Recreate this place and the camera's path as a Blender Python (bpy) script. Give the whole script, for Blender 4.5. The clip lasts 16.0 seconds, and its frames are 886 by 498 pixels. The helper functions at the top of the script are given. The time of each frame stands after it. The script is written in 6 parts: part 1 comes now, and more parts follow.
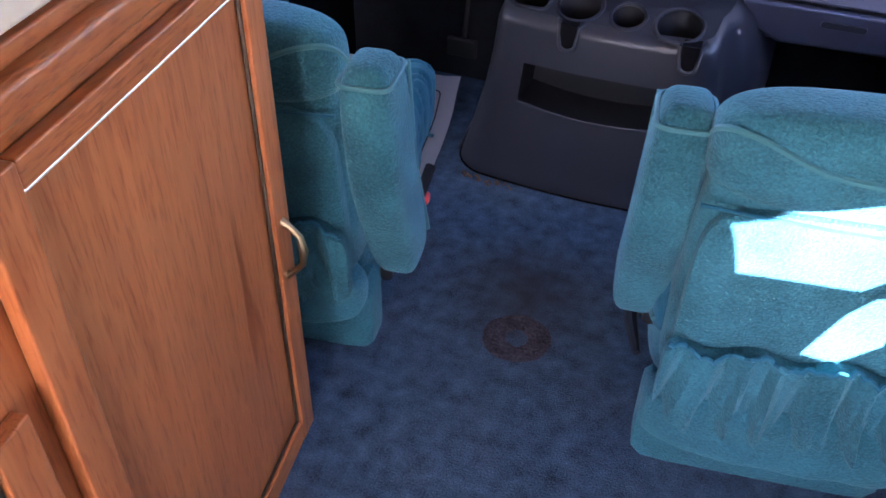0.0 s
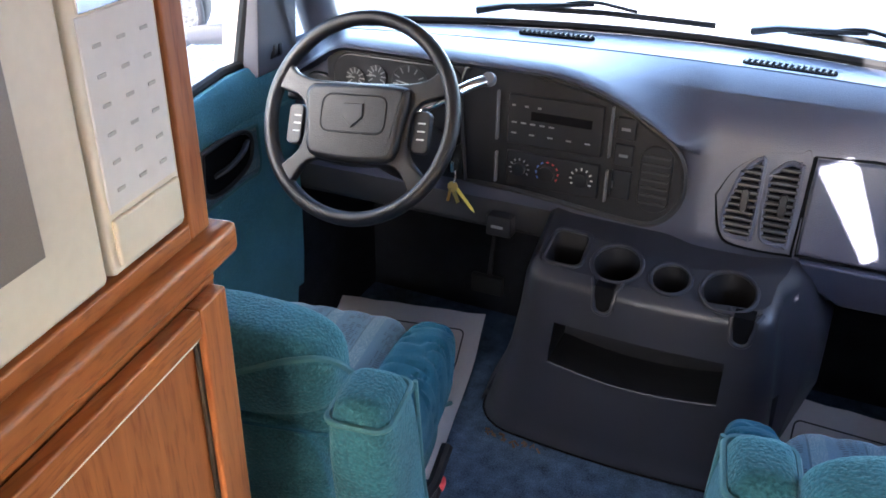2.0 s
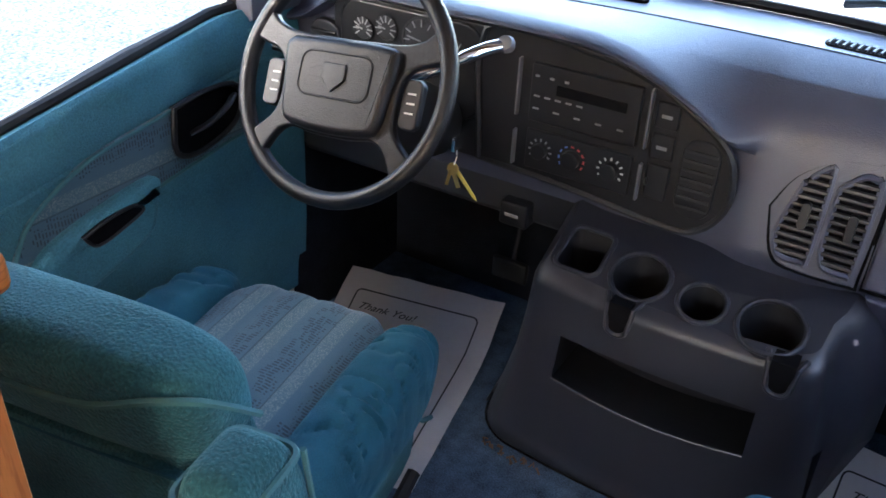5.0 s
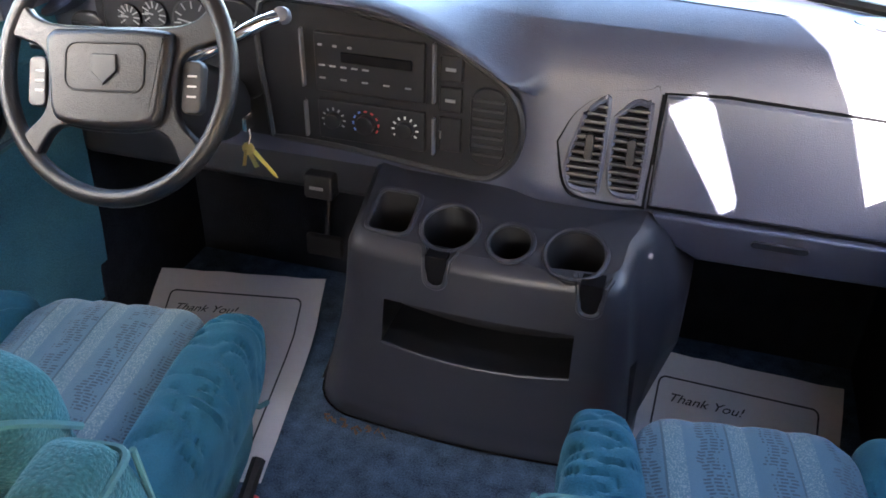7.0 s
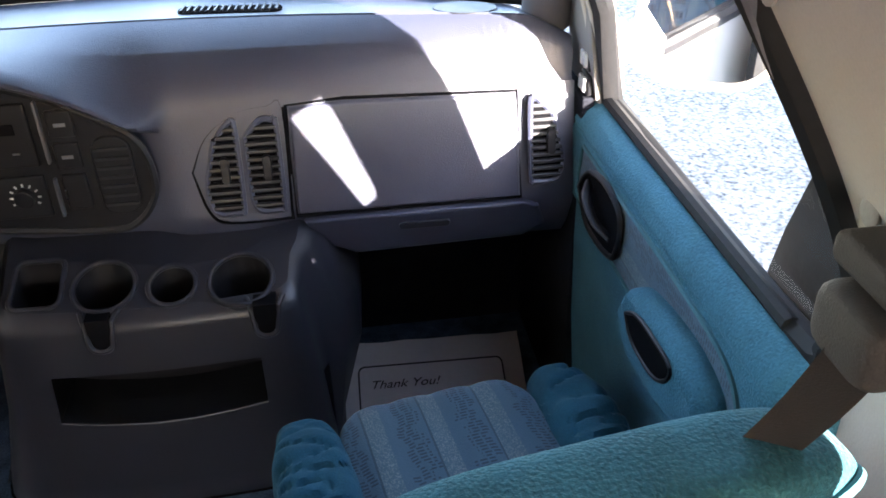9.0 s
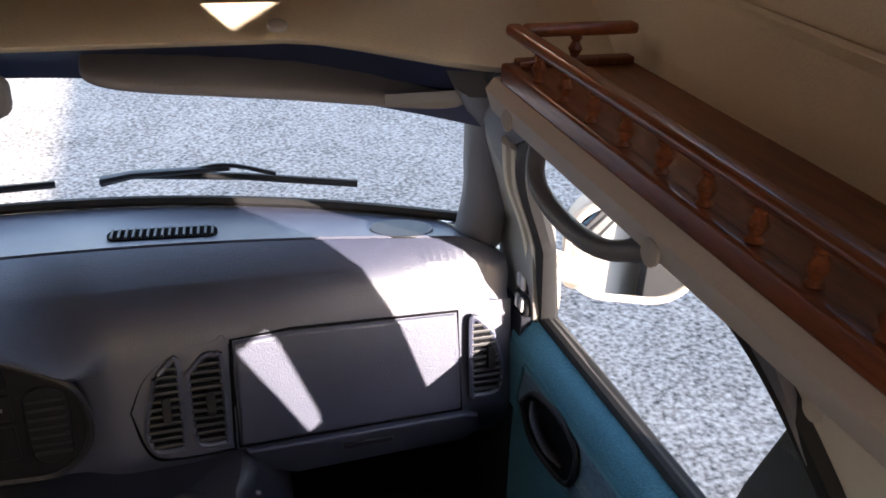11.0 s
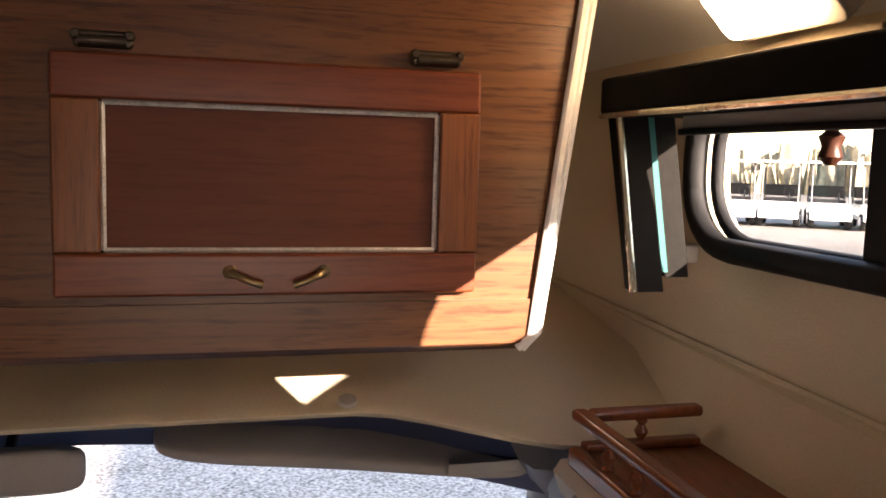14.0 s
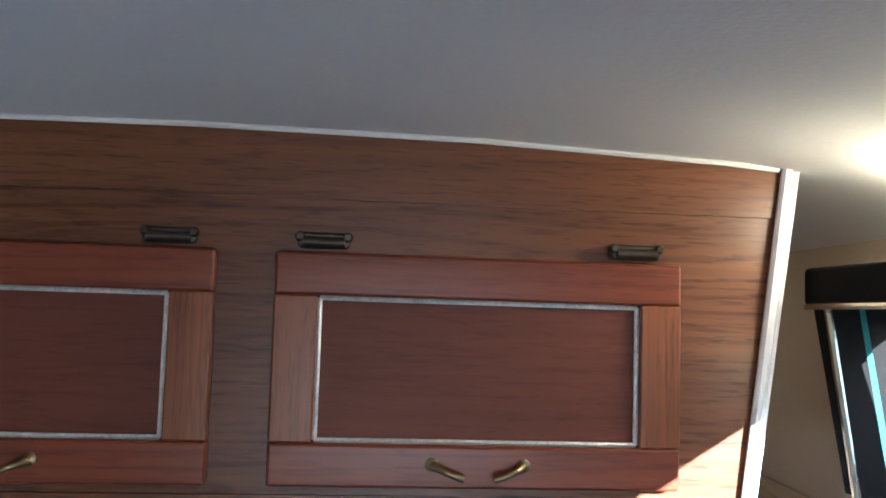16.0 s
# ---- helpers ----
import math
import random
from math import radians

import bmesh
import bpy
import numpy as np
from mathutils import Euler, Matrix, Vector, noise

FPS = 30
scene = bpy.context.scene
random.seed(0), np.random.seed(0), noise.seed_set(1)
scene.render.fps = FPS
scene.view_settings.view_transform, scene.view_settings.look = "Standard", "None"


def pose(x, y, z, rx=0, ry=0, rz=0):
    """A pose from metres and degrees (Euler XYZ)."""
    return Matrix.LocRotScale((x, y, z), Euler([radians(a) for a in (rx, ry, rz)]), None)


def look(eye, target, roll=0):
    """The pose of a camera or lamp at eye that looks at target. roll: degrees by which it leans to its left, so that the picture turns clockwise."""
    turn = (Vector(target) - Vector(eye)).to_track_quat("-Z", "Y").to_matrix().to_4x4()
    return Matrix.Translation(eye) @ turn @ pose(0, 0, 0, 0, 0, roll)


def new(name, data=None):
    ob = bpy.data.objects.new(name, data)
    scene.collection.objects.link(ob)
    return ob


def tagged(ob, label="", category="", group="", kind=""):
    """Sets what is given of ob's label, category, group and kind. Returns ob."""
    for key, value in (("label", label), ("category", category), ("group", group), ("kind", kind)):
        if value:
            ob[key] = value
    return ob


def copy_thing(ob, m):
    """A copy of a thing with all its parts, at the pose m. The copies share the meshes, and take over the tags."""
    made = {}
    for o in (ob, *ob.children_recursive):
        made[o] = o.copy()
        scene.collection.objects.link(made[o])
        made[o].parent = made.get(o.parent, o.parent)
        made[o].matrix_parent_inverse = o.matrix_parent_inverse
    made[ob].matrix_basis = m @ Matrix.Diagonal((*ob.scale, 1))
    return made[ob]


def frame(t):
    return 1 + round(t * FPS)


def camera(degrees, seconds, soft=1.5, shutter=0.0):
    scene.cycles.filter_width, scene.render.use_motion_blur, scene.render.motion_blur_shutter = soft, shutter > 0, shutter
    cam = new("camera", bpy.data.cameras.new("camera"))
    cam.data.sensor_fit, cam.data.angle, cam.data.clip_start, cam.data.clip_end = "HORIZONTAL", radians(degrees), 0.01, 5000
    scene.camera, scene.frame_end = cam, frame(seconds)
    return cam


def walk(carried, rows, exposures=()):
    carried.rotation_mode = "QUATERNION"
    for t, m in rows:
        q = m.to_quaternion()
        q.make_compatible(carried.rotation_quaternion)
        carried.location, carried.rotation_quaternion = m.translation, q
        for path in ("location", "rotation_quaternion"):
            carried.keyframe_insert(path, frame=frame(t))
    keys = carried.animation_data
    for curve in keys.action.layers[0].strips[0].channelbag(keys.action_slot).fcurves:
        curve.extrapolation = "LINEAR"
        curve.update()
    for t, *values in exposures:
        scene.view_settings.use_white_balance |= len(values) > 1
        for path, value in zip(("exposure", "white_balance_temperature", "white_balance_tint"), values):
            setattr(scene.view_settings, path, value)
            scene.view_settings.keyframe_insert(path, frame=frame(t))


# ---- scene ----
cam = camera(54.5, 16.0, soft=1.7)
PATH = [
    (0, (0.489, 1.25, 1.386), (-0.093, 2.693, 0.129), 1.0),
    (0.5, (0.478, 1.282, 1.387), (-0.178, 2.75, 0.198), 1.0),
    (1, (0.415, 1.386, 1.408), (-0.279, 2.901, 0.302), 0.9),
    (1.5, (0.385, 1.467, 1.416), (-0.335, 3.031, 0.398), 0.5),
    (2, (0.385, 1.547, 1.442), (-0.35, 3.159, 0.513), 0.7),
    (2.5, (0.417, 1.642, 1.467), (-0.357, 3.276, 0.612), 0.6),
    (3, (0.439, 1.713, 1.439), (-0.433, 3.315, 0.62), 1.1),
    (3.5, (0.449, 1.775, 1.416), (-0.488, 3.323, 0.565), 1.8),
    (4, (0.417, 1.848, 1.409), (-0.496, 3.337, 0.435), 2.2),
    (4.2, (0.408, 1.879, 1.411), (-0.49, 3.338, 0.379), 2.3),
    (6.3, (0.409, 1.886, 1.387), (-0.35, 3.4, 0.323), 2.5),
    (6.5, (0.408, 1.887, 1.391), (-0.277, 3.431, 0.32), 2.1),
    (7, (0.425, 1.872, 1.385), (-0.051, 3.487, 0.306), 1.1),
    (7.5, (0.441, 1.868, 1.383), (0.176, 3.523, 0.291), 0.3),
    (8, (0.45, 1.867, 1.382), (0.369, 3.533, 0.278), -0.5),
    (8.5, (0.476, 1.858, 1.389), (0.562, 3.528, 0.292), -1.0),
    (9, (0.481, 1.858, 1.402), (0.702, 3.543, 0.346), -1.3),
    (9.2, (0.475, 1.858, 1.406), (0.736, 3.557, 0.384), -1.5),
    (11.3, (0.307, 2.026, 1.667), (0.932, 3.726, 0.817), 3.1),
    (11.5, (0.313, 2.029, 1.663), (0.944, 3.752, 0.868), 3.2),
    (12, (0.314, 2.033, 1.679), (0.958, 3.801, 1.002), 2.9),
    (12.5, (0.309, 2.032, 1.699), (0.956, 3.837, 1.132), 2.5),
    (13, (0.301, 2.033, 1.716), (0.943, 3.871, 1.259), 2.2),
    (13.5, (0.292, 2.029, 1.724), (0.895, 3.908, 1.396), 1.8),
    (14, (0.289, 2.023, 1.732), (0.822, 3.94, 1.521), 1.6),
    (14.5, (0.275, 2.021, 1.744), (0.75, 3.96, 1.629), 1.5),
    (15, (0.278, 2.023, 1.744), (0.667, 3.985, 1.734), 1.5),
    (15.5, (0.256, 2.025, 1.752), (0.574, 3.997, 1.837), 1.6),
    (16, (0.226, 2.026, 1.765), (0.419, 4.011, 1.92), 1.8),
]
EXPOSURES = [(0, 4.6, 5350, 31), (0.5, 4.6, 5300, 28), (1.5, 4.75, 5600, 20), (2.4, 4.0, 6200, 15), (3.0, 3.2, 6300, 14), (3.5, 3.25, 6300, 14), (4.2, 3.7, 6100, 16), (6.3, 4.8, 6300, 16), (8.0, 4.85, 6400, 16), (9.2, 3.75, 6600, 16), (11.3, 2.75, 6900, 20), (12.5, 2.55, 7000, 25), (13.5, 3.15, 7900, 25), (15.0, 2.9, 5600, 11), (15.5, 3.0, 5100, 7), (16.0, 3.8, 4900, 4)]
walk(cam, [(t, look(eye, target, roll)) for t, eye, target, roll in PATH], EXPOSURES)

# ---- world and sun ----
SUN_EL, SUN_X, SUN_Y = 17.5, 0.50, -0.866
sun_az = math.atan2(SUN_X, SUN_Y)
w = bpy.data.worlds.new("sky")
scene.world = w
w.use_nodes = True
wn = w.node_tree.nodes
sky = wn.new("ShaderNodeTexSky")
sky.sky_type, sky.sun_disc = "NISHITA", False
sky.sun_elevation, sky.sun_rotation = radians(SUN_EL), sun_az
w.node_tree.links.new(sky.outputs[0], wn["Background"].inputs[0])
wn["Background"].inputs[1].default_value = 0.15
sl = bpy.data.lights.new("sun", "SUN")
sl.energy, sl.angle, sl.color = 4.5, radians(0.5), (1.0, 0.93, 0.82)
so = new("sun", sl)
ce = math.cos(radians(SUN_EL))
so.matrix_basis = look((SUN_X * ce * 20, SUN_Y * ce * 20, 20 * math.sin(radians(SUN_EL))), (0, 0, 0))

# added fill lamps at the unseen openings behind the camera, brightening the interior
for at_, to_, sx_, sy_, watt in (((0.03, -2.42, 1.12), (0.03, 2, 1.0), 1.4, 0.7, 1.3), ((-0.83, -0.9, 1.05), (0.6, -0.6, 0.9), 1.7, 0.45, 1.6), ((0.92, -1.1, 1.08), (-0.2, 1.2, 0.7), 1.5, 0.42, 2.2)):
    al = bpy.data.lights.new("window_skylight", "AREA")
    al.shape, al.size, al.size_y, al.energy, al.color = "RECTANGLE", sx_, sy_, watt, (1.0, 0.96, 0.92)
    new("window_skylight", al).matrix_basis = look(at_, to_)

# ---- materials ----


def mat(name, base, rough=0.6, metal=0.0, var=0.12, scale=6.0, grain=80.0, bump=0.1, spec=0.5, stretch=(1, 1, 1), sheen=0.0, fine=0.5, random=0.0):
    """A surface with a base colour that wanders at two scales and a fine relief."""
    m = bpy.data.materials.new(name)
    m.use_nodes = True
    n, l = m.node_tree.nodes, m.node_tree.links
    b = n["Principled BSDF"]
    b.inputs["Roughness"].default_value, b.inputs["Metallic"].default_value = rough, metal
    b.inputs["Specular IOR Level"].default_value = spec
    if sheen:
        b.inputs["Sheen Weight"].default_value = sheen
        b.inputs["Sheen Roughness"].default_value = 0.4
        b.inputs["Sheen Tint"].default_value = (*[min(1, c * 2 + 0.2) for c in base], 1)
    tc, mp = n.new("ShaderNodeTexCoord"), n.new("ShaderNodeMapping")
    mp.inputs["Scale"].default_value = stretch
    l.new(tc.outputs["Object"], mp.inputs[0])
    a, c = n.new("ShaderNodeTexNoise"), n.new("ShaderNodeTexNoise")
    a.inputs["Scale"].default_value, c.inputs["Scale"].default_value = scale, grain
    a.inputs["Detail"].default_value, c.inputs["Detail"].default_value = 4, 3
    l.new(mp.outputs[0], a.inputs[0])
    l.new(mp.outputs[0], c.inputs[0])
    mx = n.new("ShaderNodeMix")
    mx.inputs[0].default_value = fine
    l.new(a.outputs[0], mx.inputs[2])
    l.new(c.outputs[0], mx.inputs[3])
    r = n.new("ShaderNodeValToRGB")
    r.color_ramp.elements[0].position, r.color_ramp.elements[1].position = 0.3, 0.7
    r.color_ramp.elements[0].color = (*[x * (1 - var) for x in base], 1)
    r.color_ramp.elements[1].color = (*[min(1, x * (1 + var)) for x in base], 1)
    l.new(mx.outputs[0], r.inputs[0])
    last = r.outputs[0]
    if random:
        oi, hs = n.new("ShaderNodeObjectInfo"), n.new("ShaderNodeHueSaturation")
        mr = n.new("ShaderNodeMapRange")
        mr.inputs["To Min"].default_value, mr.inputs["To Max"].default_value = 1 - random, 1 + random
        l.new(oi.outputs["Random"], mr.inputs[0])
        l.new(mr.outputs[0], hs.inputs["Value"])
        l.new(last, hs.inputs["Color"])
        last = hs.outputs[0]
    l.new(last, b.inputs["Base Color"])
    if bump:
        bp = n.new("ShaderNodeBump")
        bp.inputs["Strength"].default_value, bp.inputs["Distance"].default_value = bump, 0.004
        l.new(c.outputs[0], bp.inputs["Height"])
        l.new(bp.outputs[0], b.inputs["Normal"])
    return m


def wood(name, base, dark, along, rough=0.35, scale=1.0, rot=0.0, coat=0.08, figure=0.45):
    """Oak: cathedral figure of thin dark lines, short open pores along one axis, a satin varnish."""
    m = bpy.data.materials.new(name)
    m.use_nodes = True
    n, l = m.node_tree.nodes, m.node_tree.links
    b = n["Principled BSDF"]
    tc = n.new("ShaderNodeTexCoord")

    def mapped(u, v):
        mp = n.new("ShaderNodeMapping")
        mp.inputs["Scale"].default_value = [u if i == along else v for i in range(3)]
        mp.inputs["Rotation"].default_value = (0, 0, rot)
        l.new(tc.outputs["Object"], mp.inputs[0])
        return mp.outputs[0]

    def ramp(out, p0, p1, c0, c1):
        r = n.new("ShaderNodeValToRGB")
        r.color_ramp.elements[0].position, r.color_ramp.elements[1].position = p0, p1
        r.color_ramp.elements[0].color, r.color_ramp.elements[1].color = (c0, c0, c0, 1), (c1, c1, c1, 1)
        l.new(out, r.inputs[0])
        return r.outputs[0]

    def noise_(vec, sc, det):
        t = n.new("ShaderNodeTexNoise")
        t.inputs["Scale"].default_value, t.inputs["Detail"].default_value = sc, det
        l.new(vec, t.inputs[0])
        return t.outputs[0]

    def math_(op, p, q):
        t = n.new("ShaderNodeMath")
        t.operation = op
        for k, v in enumerate((p, q)):
            if isinstance(v, (int, float)):
                t.inputs[k].default_value = v
            else:
                l.new(v, t.inputs[k])
        return t.outputs[0]
    wv = n.new("ShaderNodeTexWave")
    wv.wave_type, wv.bands_direction = "BANDS", "X" if along == 2 else "Z"
    wv.inputs["Scale"].default_value, wv.inputs["Distortion"].default_value = 3.2 * scale, 11
    wv.inputs["Detail"].default_value, wv.inputs["Detail Scale"].default_value = 2.0, 0.55
    l.new(mapped(1.0, 6.5), wv.inputs[0])
    lines = ramp(wv.outputs[1], 0.02, 0.22, 1.0, 0.0)
    patch = ramp(noise_(mapped(1.0, 3.0), 2.6, 2), 0.40, 0.62, 0.15, 1.0)
    broad = ramp(noise_(mapped(1.3, 34.0), 2.4, 6), 0.32, 0.68, 1.0, 0.0)
    pores = ramp(noise_(mapped(24.0, 230.0), 1.0, 2), 0.52, 0.66, 0.0, 1.0)
    f = math_("ADD", math_("MULTIPLY", math_("MULTIPLY", lines, patch), figure), math_("ADD", math_("MULTIPLY", broad, 0.48), math_("MULTIPLY", pores, 0.42)))
    mx = n.new("ShaderNodeMix")
    mx.data_type = "RGBA"
    mx.clamp_factor = True
    mx.inputs[6].default_value, mx.inputs[7].default_value = (*base, 1), (*dark, 1)
    l.new(f, mx.inputs[0])
    l.new(mx.outputs[2], b.inputs["Base Color"])
    b.inputs["Roughness"].default_value = rough
    b.inputs["Coat Weight"].default_value, b.inputs["Coat Roughness"].default_value = coat, 0.35
    b.inputs["Specular IOR Level"].default_value = 0.3
    bp = n.new("ShaderNodeBump")
    bp.invert = True
    bp.inputs["Strength"].default_value, bp.inputs["Distance"].default_value = 0.07, 0.001
    l.new(pores, bp.inputs["Height"])
    l.new(bp.outputs[0], b.inputs["Normal"])
    return m


def weave(name, across, rows, turn=0.0):
    """Woven seat cloth: lengthwise bands, clusters of short dark dashes, pale flecks between them."""
    m = bpy.data.materials.new(name)
    m.use_nodes = True
    n, l = m.node_tree.nodes, m.node_tree.links
    b = n["Principled BSDF"]
    b.inputs["Roughness"].default_value, b.inputs["Sheen Weight"].default_value = 0.9, 0.2
    tc, mp, sp_ = n.new("ShaderNodeTexCoord"), n.new("ShaderNodeMapping"), n.new("ShaderNodeSeparateXYZ")
    mp.inputs["Rotation"].default_value = (0, 0, radians(turn))
    l.new(tc.outputs["Object"], mp.inputs[0])
    l.new(mp.outputs[0], sp_.inputs[0])

    def M(op, p, q=0.0):
        t = n.new("ShaderNodeMath")
        t.operation = op
        for k, v in enumerate((p, q)):
            if isinstance(v, (int, float)):
                t.inputs[k].default_value = v
            else:
                l.new(v, t.inputs[k])
        return t.outputs[0]

    def mix(f, c0, c1):
        t = n.new("ShaderNodeMix")
        t.data_type = "RGBA"
        l.new(f, t.inputs[0])
        for k, c in ((6, c0), (7, c1)):
            if isinstance(c, tuple):
                t.inputs[k].default_value = (*c, 1)
            else:
                l.new(c, t.inputs[k])
        return t.outputs[2]
    u, r = M("MULTIPLY", sp_.outputs[across], 10.5), M("MULTIPLY", sp_.outputs[rows], 150.0)
    wn = n.new("ShaderNodeTexWhiteNoise")
    wn.noise_dimensions = "1D"
    l.new(M("FLOOR", M("MULTIPLY", r, 0.5)), wn.inputs["W"])
    band = M("FRACT", u)
    shifted = M("FRACT", M("ADD", u, M("MULTIPLY", M("SUBTRACT", wn.outputs[0], 0.5), 0.20)))
    inside = M("MULTIPLY", M("GREATER_THAN", shifted, 0.24), M("LESS_THAN", shifted, 0.58))
    brick = M("LESS_THAN", M("FRACT", M("ADD", M("MULTIPLY", u, 6.5), wn.outputs[0])), 0.74)
    big = n.new("ShaderNodeTexNoise")
    big.inputs["Scale"].default_value, big.inputs["Detail"].default_value = 34, 1
    l.new(tc.outputs["Object"], big.inputs[0])
    dash = M("MULTIPLY", M("MULTIPLY", inside, brick), M("MULTIPLY", M("LESS_THAN", M("FRACT", r), 0.48), M("GREATER_THAN", big.outputs[0], 0.37)))
    nz = n.new("ShaderNodeTexNoise")
    nz.inputs["Scale"].default_value, nz.inputs["Detail"].default_value = 420, 1
    l.new(tc.outputs["Object"], nz.inputs[0])
    fleck = M("MULTIPLY", M("GREATER_THAN", nz.outputs[0], 0.56), M("GREATER_THAN", band, 0.70))
    seam = M("LESS_THAN", M("ABSOLUTE", M("SUBTRACT", band, 0.68)), 0.018)
    c = mix(M("GREATER_THAN", band, 0.68), (0.040, 0.100, 0.148), (0.054, 0.115, 0.150))
    c = mix(M("MULTIPLY", nz.outputs[0], 0.3), c, (0.11, 0.18, 0.21))
    c = mix(M("MULTIPLY", fleck, 0.6), c, (0.22, 0.27, 0.27))
    c = mix(M("MULTIPLY", seam, 0.7), c, (0.02, 0.05, 0.07))
    c = mix(M("MULTIPLY", dash, 0.85), c, (0.014, 0.032, 0.05))
    l.new(c, b.inputs["Base Color"])
    bp = n.new("ShaderNodeBump")
    bp.inputs["Strength"].default_value, bp.inputs["Distance"].default_value = 0.4, 0.002
    l.new(nz.outputs[0], bp.inputs["Height"])
    l.new(bp.outputs[0], b.inputs["Normal"])
    return m


def stained(m, centre, radius, colour):
    """Lay an uneven dirty patch over a surface's own colour."""
    n, l = m.node_tree.nodes, m.node_tree.links
    b = n["Principled BSDF"]
    own = b.inputs["Base Color"].links[0].from_socket
    tc, vm, nz = n.new("ShaderNodeTexCoord"), n.new("ShaderNodeVectorMath"), n.new("ShaderNodeTexNoise")
    vm.operation = "DISTANCE"
    vm.inputs[1].default_value = centre
    nz.inputs["Scale"].default_value, nz.inputs["Detail"].default_value = 14, 6
    l.new(tc.outputs["Object"], vm.inputs[0])
    l.new(tc.outputs["Object"], nz.inputs[0])
    ad = n.new("ShaderNodeMath")
    ad.operation = "MULTIPLY_ADD"
    ad.inputs[1].default_value = radius * 1.6
    l.new(nz.outputs[0], ad.inputs[0])
    l.new(vm.outputs["Value"], ad.inputs[2])
    mr = n.new("ShaderNodeMapRange")
    mr.inputs["From Min"].default_value, mr.inputs["From Max"].default_value = radius * 0.9, radius * 2.0
    mr.inputs["To Min"].default_value, mr.inputs["To Max"].default_value = 0.75, 0.0
    l.new(ad.outputs[0], mr.inputs[0])
    mx = n.new("ShaderNodeMix")
    mx.data_type = "RGBA"
    mx.inputs[7].default_value = (*colour, 1)
    l.new(mr.outputs[0], mx.inputs[0])
    l.new(own, mx.inputs[6])
    l.new(mx.outputs[2], b.inputs["Base Color"])


def glass(name, tint=(1, 1, 1), gloss=0.03):
    m = bpy.data.materials.new(name)
    m.use_nodes = True
    n, l = m.node_tree.nodes, m.node_tree.links
    t, g, x = n.new("ShaderNodeBsdfTransparent"), n.new("ShaderNodeBsdfGlossy"), n.new("ShaderNodeMixShader")
    t.inputs[0].default_value = (*tint, 1)
    g.inputs["Roughness"].default_value = 0.02
    x.inputs[0].default_value = gloss
    l.new(t.outputs[0], x.inputs[1])
    l.new(g.outputs[0], x.inputs[2])
    l.new(x.outputs[0], n["Material Output"].inputs[0])
    return m


def glow(name, col, strength):
    m = mat(name, col, 0.4, bump=0)
    b = m.node_tree.nodes["Principled BSDF"]
    b.inputs["Emission Color"].default_value, b.inputs["Emission Strength"].default_value = (*col, 1), strength
    return m


TEAL = mat("teal_velour", (0.028, 0.108, 0.136), 0.9, var=0.5, scale=9, grain=230, bump=1.0, spec=0.12, sheen=0.42)
TEAL_DOOR = mat("teal_door_velour", (0.055, 0.175, 0.235), 0.9, var=0.34, scale=7, grain=260, bump=0.8, spec=0.12, sheen=0.3)
TEAL_BOLSTER = mat("blue_green_velour", (0.015, 0.086, 0.13), 0.85, var=0.3, scale=14, grain=380, bump=0.3, spec=0.2, sheen=0.4)
PIPING = mat("teal_piping", (0.036, 0.130, 0.152), 0.8, var=0.1, grain=300, sheen=0.3)
CARPET = mat("blue_carpet", (0.056, 0.088, 0.135), 0.95, var=0.8, scale=24, grain=260, bump=1.0, spec=0.1, fine=0.5)
stained(CARPET, (0.10, 2.78, 0.0), 0.20, (0.040, 0.040, 0.048))
STAIN = mat("rust_stain", (0.060, 0.050, 0.060), 0.95, var=0.7, scale=30, grain=150, bump=0.8, spec=0.1)
DASH = mat("blue_grey_dash_plastic", (0.038, 0.043, 0.074), 0.48, var=0.10, scale=4, grain=420, bump=0.3, spec=0.7)
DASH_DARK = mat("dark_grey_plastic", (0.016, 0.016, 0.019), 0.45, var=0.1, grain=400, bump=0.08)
DASH.node_tree.nodes["Principled BSDF"].inputs["Coat Weight"].default_value = 0.35
DASH.node_tree.nodes["Principled BSDF"].inputs["Coat Roughness"].default_value = 0.42
CONSOLE = mat("slate_console_plastic", (0.020, 0.021, 0.029), 0.40, var=0.1, scale=5, grain=450, bump=0.12)
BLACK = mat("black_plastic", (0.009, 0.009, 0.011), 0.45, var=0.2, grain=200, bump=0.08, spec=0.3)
# near-black that paints shade into recess plates; also draws dark joint lines
SHADE_SEAM = mat("dark_recess", (0.005, 0.005, 0.006), 0.9, var=0.2, grain=60, bump=0, spec=0.05)
LEATHER = mat("wheel_black_vinyl", (0.010, 0.010, 0.013), 0.36, var=0.2, grain=350, bump=0.25, spec=0.4)
PRINT = mat("white_print", (0.6, 0.6, 0.6), 0.5, var=0.05, bump=0)
DIMPRINT = mat("grey_print", (0.22, 0.22, 0.23), 0.5, var=0.05, bump=0)
RED = mat("red_print", (0.55, 0.05, 0.05), 0.5, var=0.05, bump=0)
BLUE = mat("blue_print", (0.1, 0.2, 0.6), 0.5, var=0.05, bump=0)
INK = mat("black_ink", (0.02, 0.02, 0.03), 0.6, var=0.1, bump=0)
FOIL = mat("worn_silver_foil", (0.82, 0.79, 0.72), 0.3, 0.55, var=0.35, scale=60, grain=300, bump=0.3)
HINGE = mat("blackened_brass", (0.07, 0.055, 0.04), 0.4, 0.7, var=0.4, grain=90, bump=0.2)
PAPER = mat("white_paper_mat", (0.74, 0.72, 0.74), 0.75, var=0.04, scale=10, grain=90, bump=0.1)
